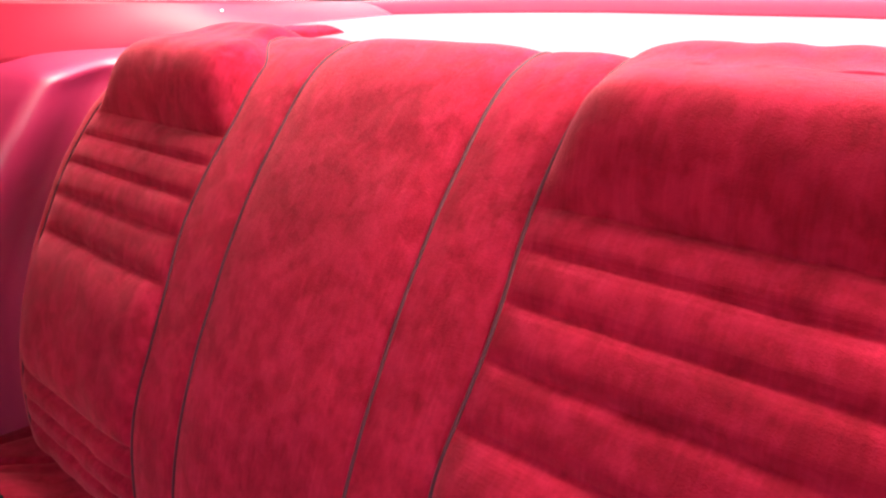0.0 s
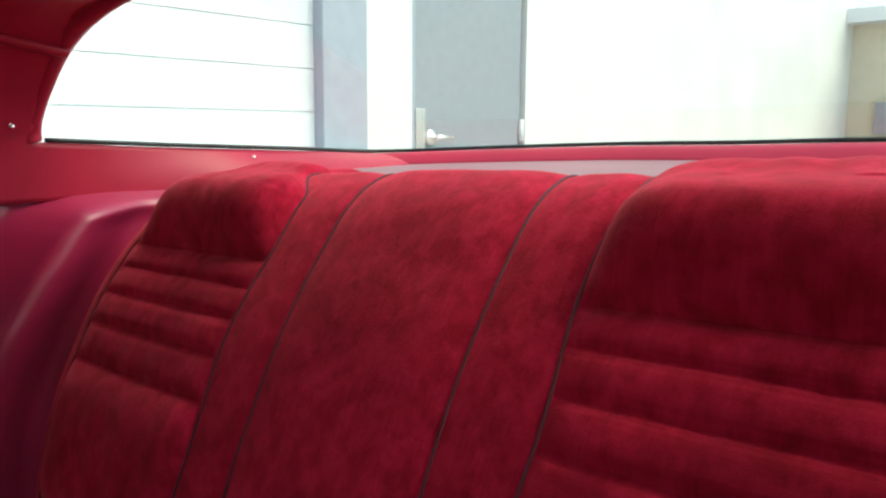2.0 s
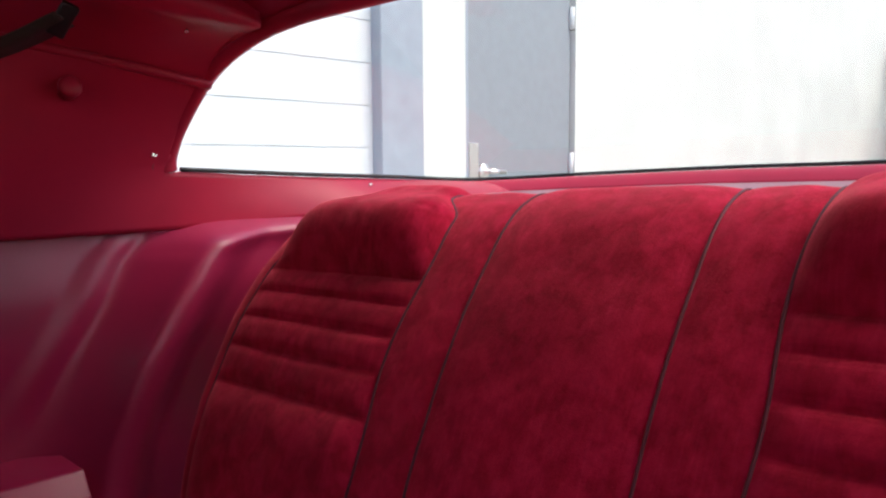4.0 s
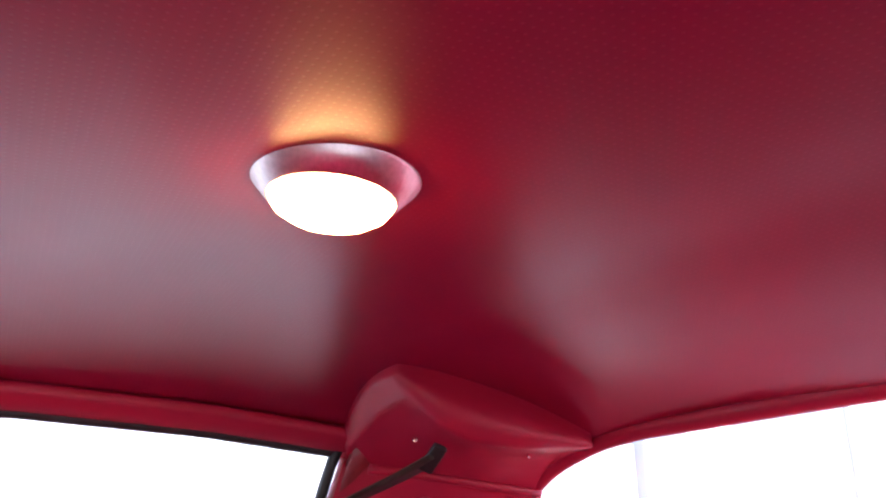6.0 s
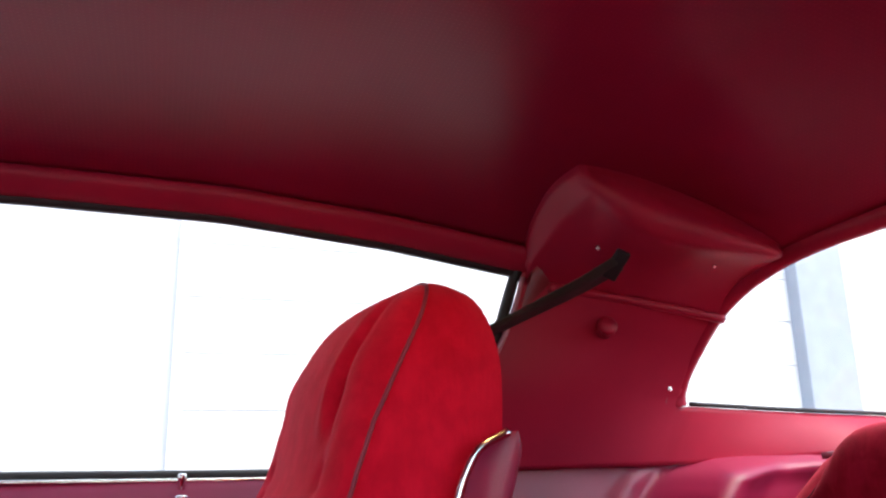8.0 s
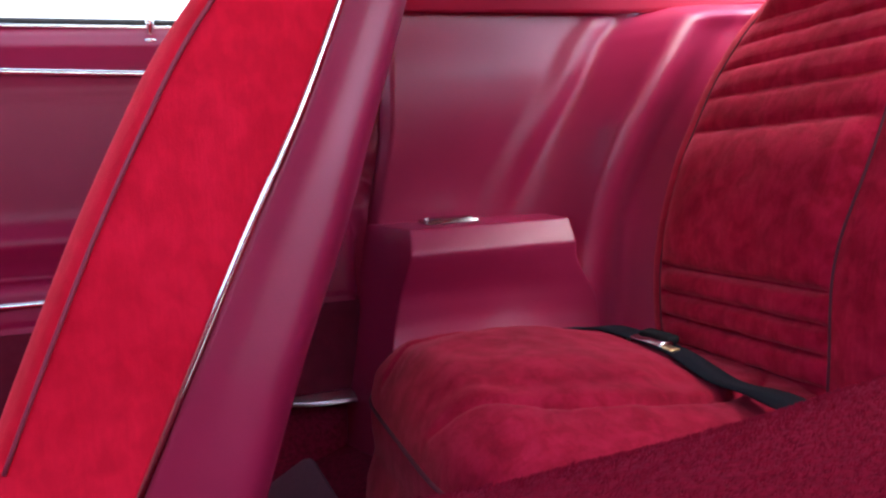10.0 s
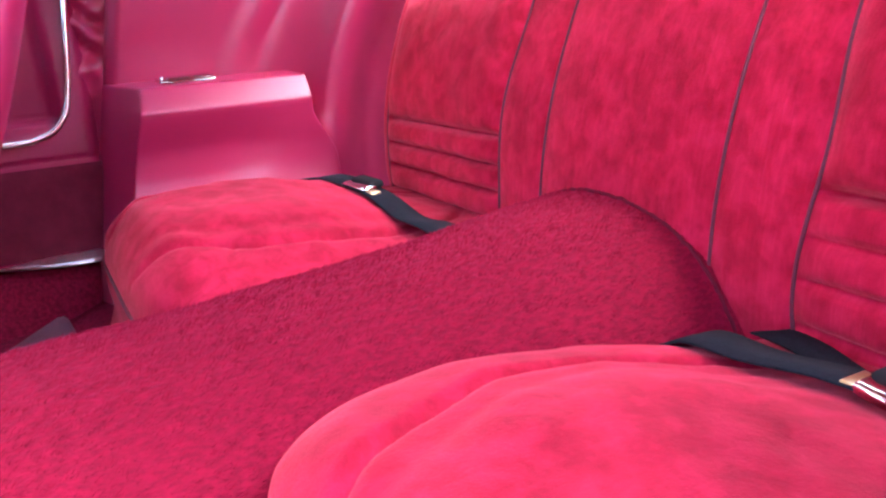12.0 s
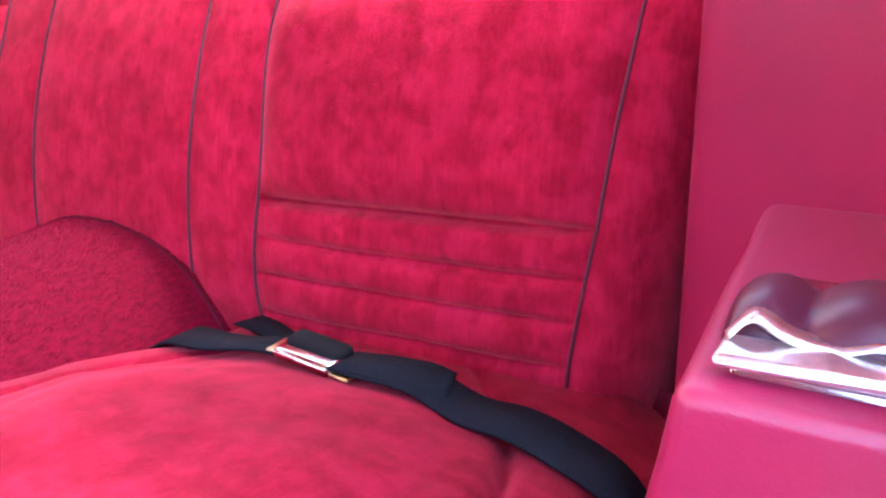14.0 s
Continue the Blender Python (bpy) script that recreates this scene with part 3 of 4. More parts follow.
# ================= rear seat =================
BACK = smooth_line([(0, 0.945, 0.40), (0, 0.905, 0.475), (0, 0.891, 0.54), (0, 0.891, 0.60), (0, 0.899, 0.66), (0, 0.914, 0.72), (0, 0.938, 0.785), (0, 0.960, 0.832),
                    (0, 0.985, 0.883), (0, 1.020, 0.942), (0, 1.056, 0.991), (0, 1.089, 1.031), (0, 1.124, 1.056), (0, 1.165, 1.064), (0, 1.215, 1.036)], 840)
BACK_N = []
for i, p in enumerate(BACK):
    d = BACK[min(i + 1, 840)] - BACK[max(i - 1, 0)]
    BACK_N.append(Vector((0, -d.z, d.y)).normalized())


def back_point(x, s, lift):
    """A point of the backrest's face: x across, s from foot to crest, lift out of it."""
    f = s * 840
    i = min(int(f), 839)
    p = BACK[i].lerp(BACK[i + 1], f - i)
    n = BACK_N[i].lerp(BACK_N[i + 1], f - i)
    return Vector((x, p.y + n.y * lift, p.z + n.z * lift + 0.036 * x)), p.z


GROOVES = [0.40, 0.508, 0.544, 0.580, 0.612, 0.647, 0.828, 0.874, 0.911, 0.944, 0.973, 1.30]
PUFF = [0.003, 0.0055, 0.0060, 0.0060, 0.007, 0.014, 0.0035, 0.0035, 0.003, 0.003, 0.026]


def outer_x(z, s):
    past = max(0, s - 0.80)
    return lerp(z, (0.40, 0.485), (0.54, 0.503), (0.65, 0.519), (0.80, 0.530), (0.90, 0.527), (0.97, 0.514), (1.02, 0.488), (1.056, 0.445)) - past * 0.5


def outer_r(z, s):
    return outer_x(z, s) + 0.032 * step(0.95, 1.05, z) + 0.2 * max(0, s - 0.80)


def pleated(u, s, side):
    """Lift of a pleated side panel."""
    z = BACK[round(s * 840)].z if s < 0.84 else 1.1
    k = 0
    while z >= GROOVES[k + 1]:
        k += 1
    lo, hi = GROOVES[k], GROOVES[k + 1]
    if k == 10:
        t = min(1.0, max(0.0, (s - 0.685) / 0.20))
        swell = 0.024 + 0.016 * (1 - step(0.77, 0.86, s))
        puff = swell * math.sin(math.pi / 2 * min(1, t * 1.9)) ** 0.8 * (1 - 0.45 * step(0.5, 1, t))
    else:
        t = (z - lo) / (hi - lo)
        e = 3.2 if k != 5 else 5
        puff = PUFF[k] * (0.75 if side == 2 and k < 5 else 1) * (1 - abs(2 * t - 1) ** e)
    wob = 0.0022 * noise.noise(Vector((u * 7 + side * 5, z * 26, side)))
    edge = 1 - abs(2 * u - 1) ** (7 if k == 10 else 9)
    pucker = noise.noise(Vector((u * 26, side * 3, z * 9))) + 0.6 * noise.noise(Vector((u * 60, side * 3, z * 20)))
    near = sum(bell(z - g, 0.012) for g in GROOVES[1:11])
    wob += 0.0013 * pucker * near
    if side == 1:
        wob -= 0.0035 * bell(u - 0.90, 0.035) * bell(s - 0.795, 0.010)
    else:
        wob -= 0.005 * bell(u - 0.06, 0.05) * bell(z - 0.647, 0.010)
    seam = (0.012 * bell(z - 0.647, 0.0042) + (0.009 if side == 1 else 0.0038) * sum(bell(z - g - 0.003 * noise.noise(Vector((u * 5, g * 40, side))), 0.0046) for g in GROOVES[1:5]) + 0.0028 * sum(bell(z - g, 0.0065) for g in GROOVES[6:11])) * (1 - abs(2 * u - 1) ** 16)
    return (puff + wob + 0.0035) * edge - seam


def strip_lift(h, power=3):
    return lambda u, s, side: h * (1 - abs(2 * u - 1) ** power) + 0.0012 * noise.noise(Vector((u * 4, s * 22, side * 3))) * (1 - abs(2 * u - 1) ** 4)


def back_panel(xa, xb, lift, side, nu, nv=300):
    """xa and xb are functions of (z, s) for the two edges."""
    def at(u, v):
        s = v
        z = BACK[round(s * 840)].z
        a, b = xa(z, s), xb(z, s)
        return back_point(a + (b - a) * u, s, lift(u, s, side))[0]
    return sheet(at, nu, nv)


def pipe_line(xf, lift=0.0008, n=160, s0=0.0, s1=1.0):
    out = []
    for k in range(n + 1):
        s = s0 + (s1 - s0) * k / n
        out.append(back_point(xf(BACK[round(s * 840)].z, s), s, lift)[0])
    return out


back = thing("rear_backrest", "red velour rear seat back with pleated side panels and dark piping", "rear seat", at=(0, 0.95, 0.45))
P1 = lambda z, s: 0.207 + 0.004 * math.sin(z * 30)
P1L = lambda z, s: -P1(z, s) - 0.045 * step(0.80, 0.90, s)
P2 = lambda z, s: 0.121
neg = lambda f: (lambda z, s: -f(z, s))
part("side_panel", back_panel(neg(outer_x), P1L, pleated, 1, 44, 640), VELOUR, back, "velour panel with stitched horizontal pleats")
part("side_panel", back_panel(P1, outer_r, pleated, 2, 44, 640), VELOUR, back, "velour panel with stitched horizontal pleats")
part("inset_strip", back_panel(P1L, neg(P2), strip_lift(0.0035), 1, 14, 200), VELOUR, back)
part("inset_strip", back_panel(P2, P1, strip_lift(0.0035), 2, 14, 200), VELOUR, back)
part("centre_panel", back_panel(neg(P2), P2, strip_lift(0.007, 5), 3, 30, 200), VELOUR, back, "plain velour centre panel")
for s in (1, -1):
    def bolster(u, v, s=s):
        z = BACK[round(v * 840)].z
        p, _ = back_point(s * (outer_r if s > 0 else outer_x)(z, v), v, 0.004 * math.sin(math.pi * u))
        a = min(1.0, u / 0.7) * 1.45
        return p + Vector((s * (0.050 if s < 0 else 0.056) * math.sin(a), (0.055 if s < 0 else 0.085) * (1 - math.cos(a)) + 0.50 * max(0.0, u - 0.7), 0))
    part("outer_bolster", sheet(bolster, 18, 200, s < 0), VELOUR, back)
    for f, r in ((P1, 0.0017), (P2, 0.0017), (outer_r if s > 0 else outer_x, 0.0013)):
        line = f if s > 0 else P1L if f is P1 else neg(f)
        part("piping", tube(pipe_line(line), r, 7), PIPING, back, "dark plum piping")


# cushions
def cushion_lift(lx, ly):
    """Height of the pad above its rim; lx from the middle, ly from front to back."""
    seam = 0.172 - 2.2 * (ly - 0.665) ** 2
    d = abs(lx) - seam
    g = bell(d, 0.006)
    g = g + 0.14 * bell(d + 0.036, 0.010) + 0.10 * bell(d + 0.075, 0.014) * (0.5 + noise.noise(Vector((lx * 9, ly * 9, 7))))
    pad = 0.012 * (1 - step(-0.10, 0.0, d)) * (1 - step(0.80, 0.88, ly))
    return pad - 0.013 * g * (1 - step(0.86, 0.90, ly)) + 0.0035 * noise.noise(Vector((lx * 9, ly * 14, 3)))


def cushion_at(s, a, b):
    """A point of one seat cushion; a and b within 1 are the top, from 1 to 1.3 the sides."""
    x0, x1, y0, y1, zt, r = 0.146, 0.588 if s > 0 else 0.572, 0.472, 0.960, 0.556, 0.042
    cx, hx, cy, hy = (x0 + x1) / 2, (x1 - x0) / 2, (y0 + y1) / 2, (y1 - y0) / 2
    px, py = max(-1, min(1, a)), max(-1, min(1, b))
    drop = max(0, abs(a) - 1, abs(b) - 1) / 0.3
    e = 6.0 if py < 0 else 8.0
    k = (abs(px) ** e + abs(py) ** e) ** (1 / e)
    m = max(abs(px), abs(py), 1e-6)
    qx, qy = px * m / max(k, 1e-6), py * m / max(k, 1e-6)
    # distance from the rim, softly joined at the corners
    dx, dy = (1 - abs(px)) * hx, (1 - abs(py)) * hy
    d = min(dx, dy)
    t = min(1, d / r)
    z = zt - r * (1 - math.sqrt(max(0, 1 - (1 - t) ** 2))) * 0.75
    x, y = cx + qx * hx, cy + qy * hy
    x += (0.018 if qx > 0 else 0.052) * qx * max(0, 1 - ((y - 0.66) / 0.21) ** 2)
    if drop > 0:
        z -= 0.19 * drop
        bulge = 0.010 * math.sin(math.pi * min(1, drop * 1.6))
        x += math.copysign(bulge - 0.014 * drop, qx) * (abs(a) > 1)
        y += math.copysign(bulge - 0.022 * drop, qy) * (abs(b) > 1)
    else:
        z += cushion_lift(x - cx, y) * min(1, d / 0.02)
        z += (0.0022 * noise.noise(Vector((x * 9, y * 26 + 7 * x, s))) + 0.0010 * noise.noise(Vector((x * 30, y * 44, s)))) * step(0, 0.05, d)
        z += (0.020 * (1 - ((x - cx) / hx) ** 4) + 0.008 * bell(y - 0.60, 0.13)) * step(0, 0.05, d) - 0.036 * step(0.64, 0.90, y)
    return Vector((s * x, y, z + 0.020 * s * x))


for s in (-1, 1):
    c = thing("seat_cushion", "puffed red velour rear seat cushion with a curved stitched seam", "seat cushion", "rear seat cushions", at=(0.365 * s, 0.70, 0.36))
    part("pad", sheet(lambda u, v: cushion_at(s, (2 * u - 1) * 1.3, (2 * v - 1) * 1.3), 140, 140, s < 0), VELOUR_SHADED, c)
    rim = [cushion_at(s, -1.03, 0.6 - 1.5 * k / 20) for k in range(20)] + [cushion_at(s, -1 + 2 * k / 40, -1.03) for k in range(1, 40)] + [cushion_at(s, 1.03, -0.9 + 1.5 * k / 20) for k in range(20)]
    part("piping", tube(smooth_line(rim[::2], 120), 0.0028, 7), PIPING, c, "dark plum piping")

# floor and tunnel
TUNNEL = [(-0.80, 0.52), (0.0, 0.535), (0.30, 0.556), (0.49, 0.571), (0.71, 0.589), (0.80, 0.604), (0.90, 0.611), (0.96, 0.609)]


def tunnel_at(u, v):
    y = -0.80 + 1.76 * v
    w = lerp(y, (-0.8, 0.30), (0.40, 0.24), (0.50, 0.205), (0.75, 0.203), (0.96, 0.212))
    a = (2 * u - 1)
    x = w * math.copysign(abs(a) ** 0.85, a)
    zf = 0.30
    k = max(0, 1 - abs(x / w) ** 2.6) ** 0.47
    z = zf + (lerp(y, *TUNNEL) - zf) * k + 0.004 * noise.noise(Vector((x * 9, y * 7, 1)))
    return Vector((x, y, z + 0.012 * x))


tunnel = thing("tunnel_carpet", "deep red shag carpet over the raised centre tunnel", "carpet", at=(0, 0.3, 0.30))


def clumped(u, v):
    """The pile's own surface: small tufts leaning towards the seat."""
    p = tunnel_at(u, v)
    q = Vector((p.x + 0.4 * p.y, p.y * 0.55, p.z))
    h = 0.0015 * noise.noise(q * 165) + 0.0009 * noise.noise(q * 400)
    return p + Vector((-0.2 * h, 0.7 * h, h + 0.001))


part("backing", sheet(lambda u, v: tunnel_at(u, 0.42 * v), 50, 60), PILE, tunnel)
part("edge_seam", tube([clumped(0.06 + 0.88 * k / 60, 0.9565) + Vector((0, -0.002, 0.001)) for k in range(61)], 0.0017, 7), KICK, tunnel, "dark bound edge against the seat back")
part("carpet_top", sheet(lambda u, v: clumped(u, 0.42 + 0.57 * v), 250, 430), PILE, tunnel)


def floor_at(u, v):
    x, y = -0.76 + 1.52 * u, -0.95 + 1.95 * v
    rise = 0.020 + 0.024 * step(0.10, 0.40, y) + 0.040 * step(0.38, 0.54, y)
    return Vector((x, y, 0.30 + rise * step(0.20, 0.30, abs(x)) + 0.004 * noise.noise(Vector((x * 14, y * 14, 0)))))


floor = part("floor", sheet(floor_at, 90, 110), CARPET, solid=0.03)
tagged(floor, "dark red carpet on the car floor", "floor", kind="structure")


def pile(fn, count, length, seed, u0=0.0, u1=1.0, v0=0.0, v1=1.0):
    """Short carpet tufts on a surface fn(u, v)."""
    rng = random.Random(seed)
    verts, faces = [], []
    for _ in range(count):
        u, v = rng.uniform(u0, u1), rng.uniform(v0, v1)
        p = fn(u, v)
        e = 0.004
        a, b = fn(min(1, u + e), v) - p, fn(u, min(1, v + e)) - p
        n = a.cross(b)
        if n.length < 1e-9:
            continue
        n.normalize()
        if n.z < 0 and abs(n.z) > 0.1:
            n = -n
        way = noise.noise_vector(Vector((p.x * 110, p.y * 80, p.z * 110)))
        lean = Vector((way.x * 1.1 - rng.gauss(0.7, 0.16), way.y * 1.1 + abs(rng.gauss(1.5, 0.2)), rng.gauss(-0.05, 0.1)))
        tip = p + (n + lean).normalized() * length * rng.uniform(0.6, 1.25)
        side = n.cross(lean + Vector((rng.gauss(0, 0.15), rng.gauss(0, 0.15), rng.gauss(0, 0.1)))).normalized() * 0.0008
        k = len(verts)
        verts += [p - side - n * 0.001, p + side - n * 0.001, tip]
        faces.append((k, k + 1, k + 2))
    me = bpy.data.meshes.new("pile")
    me.from_pydata(verts, [], faces)
    return me


tuft = new("shag_nap", pile(clumped, 60000, 0.0060, 5, 0.02, 0.98, 0.44, 0.99))
tuft.data.materials.append(PILE)
tuft.parent = tunnel
tuft.matrix_parent_inverse = Matrix.Translation(tunnel.location).inverted()
tagged(tuft, "short shaggy red carpet pile", kind="stuff")


# lap belts
def cushion_top(x, y):
    """The height of a cushion's top at a place."""
    s = 1 if x > 0 else -1
    a, b = (abs(x) - 0.36) / 0.22, (y - 0.716) / 0.244
    for _ in range(12):
        p = cushion_at(s, a, b)
        a = max(-0.99, min(0.99, a + (abs(x) - abs(p.x)) / 0.25))
        b = max(-0.99, min(0.99, b + (y - p.y) / 0.26))
    return cushion_at(s, a, b).z


def lap_belt(pts, group, label):
    b = thing("lap_belt", label, "seat belt", group, at=pts[len(pts) // 2])
    line = smooth_line(pts, 90)
    part("webbing", ribbon(line, [Vector((0.1, 1, -0.06 + 0.10 * math.sin(k / 9))) for k in range(91)], 0.037, 0.0022), WEBBING, b)
    return b


def on_top(xy, lift=0.006):
    return [(x, y, cushion_top(x, y) + lift) for x, y in xy]


def buckle(parent, m):
    def local(bm):
        bmesh.ops.transform(bm, matrix=m, verts=bm.verts)
        return bm
    bk = part("buckle", local(box((-0.030, -0.017, 0.0), (0.029, 0.006, 0.0105))), BELT_STEEL, parent, "bright chrome buckle", bevel=0.0035)
    part("rib", local(box((-0.028, -0.0185, 0.0062), (0.027, -0.0150, 0.0092))), CHROME, bk, bevel=0.001)
    part("cover", local(box((-0.029, -0.005, 0.003), (0.028, 0.019, 0.0145))), SEAT_BELT_LOGO, bk, "black buckle cover", bevel=0.005)
    part("tongue", local(box((0.027, -0.015, 0.002), (0.047, 0.000, 0.0055))), BRASS, bk, "brass-coloured tongue", bevel=0.0015)
    part("slide", local(box((-0.041, -0.014, 0.001), (-0.031, 0.010, 0.0045))), BRASS, bk, "brass-coloured slide", bevel=0.0015)
    return bk


rb = lap_belt([(0.085, 0.850, 0.520), (0.106, 0.836, 0.546), *on_top([(0.140, 0.824), (0.19, 0.812), (0.25, 0.800), (0.32, 0.794), (0.40, 0.788), (0.44, 0.796)], 0.010), (0.475, 0.797, 0.570), (0.51, 0.793, 0.572), (0.545, 0.787, 0.568), (0.582, 0.780, 0.556), (0.605, 0.780, 0.515)], "lap belts",
              "black webbing lap belt with a chrome buckle lying on the cushion")
buckle(rb, pose(0.358, 0.786, cushion_top(0.358, 0.786) + 0.008, 4, 2, -5) @ Matrix.Diagonal((0.9, 0.86, 0.9, 1)))
part("loose_end", ribbon(smooth_line(on_top([(0.384, 0.786), (0.41, 0.789), (0.436, 0.794), (0.458, 0.801)], 0.013), 14), [Vector((0.45, 1, -0.05))] * 15, 0.034, 0.0022), WEBBING, rb)
part("hidden_end", ribbon(smooth_line([(0.118, 0.945, 0.496), (0.16, 0.905, 0.528), (0.24, 0.862, 0.552), (0.31, 0.825, 0.560)], 14), [Vector((0.5, 0.6, 0.3))] * 15, 0.020, 0.002), WEBBING, rb)
lb = lap_belt([(-0.055, 0.774, 0.548), (-0.095, 0.777, 0.562), (-0.14, 0.780, 0.563), (-0.175, 0.781, 0.562), *on_top([(-0.23, 0.782), (-0.30, 0.780), (-0.36, 0.774), (-0.43, 0.764), (-0.49, 0.752)], 0.008), (-0.55, 0.742, 0.545), (-0.59, 0.74, 0.50)], "lap belts",
              "black webbing lap belt lying across the cushion, its buckle fastened")
buckle(lb, pose(-0.345, 0.776, cushion_top(-0.345, 0.776) + 0.005, 4, 0, 8) @ Matrix.Diagonal((0.9, 0.9, 0.9, 1)))


# ================= front seat, seen from its inner side =================
fs = thing("front_seat", "high-backed bright red velour front seat with a vinyl back shell", "front seat", at=(-0.44, 0.20, 0.32))
SEAT_X0, SEAT_X1 = -0.222, -0.665
FRONT = smooth_line([(0, 0.080, 0.52), (0, 0.128, 0.63), (0, 0.183, 0.75), (0, 0.224, 0.83), (0, 0.258, 0.89), (0, 0.306, 0.955), (0, 0.333, 1.00), (0, 0.344, 1.056), (0, 0.355, 1.107), (0, 0.385, 1.157), (0, 0.438, 1.184)], 80)
REAR = smooth_line([(0, 0.275, 0.52), (0, 0.325, 0.63), (0, 0.385, 0.75), (0, 0.420, 0.83), (0, 0.446, 0.89), (0, 0.470, 0.955), (0, 0.477, 1.00), (0, 0.484, 1.056), (0, 0.484, 1.107), (0, 0.472, 1.155), (0, 0.445, 1.184)], 80)


def seat_section(u, v):
    """u runs round the section from the inner rear edge over the front to the outer rear edge."""
    k = round(v * 80)
    f, r = FRONT[k], REAR[k]
    cut = lerp(f.z, (0.5, 0.13), (0.75, 0.13), (0.88, 0.14), (1.01, 0.15), (1.05, 0.21), (1.084, 0.295), (1.143, 0.44), (1.18, 0.5))
    narrow = 0.13 * (1 - math.sqrt(max(0.0, 1 - max(0.0, (v - 0.72) / 0.28) ** 2.4)))
    x0, x1 = SEAT_X0 - narrow - 0.014 * step(0.45, 0.75, v), SEAT_X1 + 1.8 * narrow + 0.014 * step(0.45, 0.75, v)
    if u < 0.32 or u > 0.68:           # side faces
        t = u / 0.32 if u < 0.32 else (1 - u) / 0.32
        p = r.lerp(f + (r - f) * cut, t)
        out = 0.010 * math.sin(math.pi * t)
        return Vector((x0 + out if u < 0.32 else x1 - out, p.y, p.z))
    t = (u - 0.32) / 0.36
    a = math.pi * t
    q = f + (r - f) * (cut * (1 - max(0.0, math.sin(a)) ** 0.45))
    d = min(t, 1 - t)
    crest = 1 - step(0.78, 0.95, v)
    valley = 0.155 - 0.06 * step(0.72, 0.98, v)
    roll = (0.007 * bell(d - 0.07, 0.05) + 0.006 * bell(d - valley - 0.05, 0.03) * step(0.64, 0.73, v) - 0.036 * bell(d - valley, 0.018) * step(0.66, 0.73, v) + 0.002 * step(valley, 0.34, d)) * crest
    pinch = -0.034 * bell(d - valley, 0.026) * bell(v - 0.728, 0.020) * crest - (0.005 + 0.006 * math.sin(v * 95)) * bell(d - 0.15, 0.022) * (1 - step(0.60, 0.70, v))
    n = (f - r).normalized()
    return Vector((x0 + (x1 - x0) * t, q.y + n.y * (roll + pinch), q.z + n.z * (roll + pinch)))


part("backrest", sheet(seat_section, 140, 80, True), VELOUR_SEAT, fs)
pl = []
for k in range(81):
    p = seat_section(0.318, k / 80)
    pl.append(p + Vector((0.003, 0, 0)))
part("piping", tube(pl[4:], 0.0019, 7), PIPE_PINK, fs, "mauve piping along the side seam")
po = [seat_section(0.682, k / 80) + Vector((-0.003, 0, 0)) for k in range(81)]
part("piping", tube(po[4:], 0.0019, 7), PIPE_PINK, fs, "mauve piping along the side seam")
# shell behind
SHELL_EDGE = smooth_line([(0, 0.205, 0.50), (0, 0.268, 0.63), (0, 0.321, 0.739), (0, 0.371, 0.837), (0, 0.410, 0.926), (0, 0.433, 0.985), (0, 0.440, 1.005), (0, 0.453, 1.026), (0, 0.478, 1.039)], 60)
SHELL_BACK = smooth_line([(0, 0.320, 0.50), (0, 0.365, 0.63), (0, 0.406, 0.735), (0, 0.440, 0.837), (0, 0.468, 0.920), (0, 0.489, 0.985), (0, 0.496, 1.008), (0, 0.499, 1.026), (0, 0.492, 1.040)], 60)


def shell_at(u, v):
    k = round(v * 60)
    a, b = SHELL_EDGE[k], SHELL_BACK[k]
    x0, x1 = SEAT_X0 + 0.012, SEAT_X1 - 0.012
    if u < 0.3:
        t = u / 0.3
        p = a.lerp(b, math.sin(t * math.pi / 2))
        return Vector((x0 - 0.004 * bell(t - 0.22, 0.16) + 0.009 * bell(t - 0.60, 0.20) - 0.034 * (1 - math.cos(t * math.pi / 2)), p.y, p.z))
    if u > 0.7:
        t = (1 - u) / 0.3
        p = a.lerp(b, math.sin(t * math.pi / 2))
        return Vector((x1 - 0.004 * math.sin(math.pi * t) + 0.030 * (1 - math.cos(t * math.pi / 2)), p.y, p.z))
    t = (u - 0.3) / 0.4
    return Vector((x0 - 0.03 + (x1 - x0 + 0.06) * t, b.y + 0.004 * math.sin(math.pi * t), b.z))


part("back_shell", sheet(shell_at, 60, 60), VINYL, fs, "glossy oxblood vinyl back shell", solid=0.004)
part("chrome_trim", tube([Vector((SEAT_X0 + 0.013, p.y - 0.001, p.z)) for p in SHELL_EDGE], 0.0042, 8), CHROME, fs, "thin chrome edge trim")
seat_base = box((SEAT_X1 + 0.01, -0.40, 0.33), (SEAT_X0 - 0.01, 0.23, 0.50))
bmesh.ops.subdivide_edges(seat_base, edges=seat_base.edges, cuts=4, use_grid_fill=True)
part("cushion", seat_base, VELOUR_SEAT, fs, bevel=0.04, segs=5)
part("side_skirt", box((SEAT_X0 - 0.012, -0.38, 0.30), (SEAT_X0 - 0.002, 0.26, 0.46)), VINYL, fs, bevel=0.004)


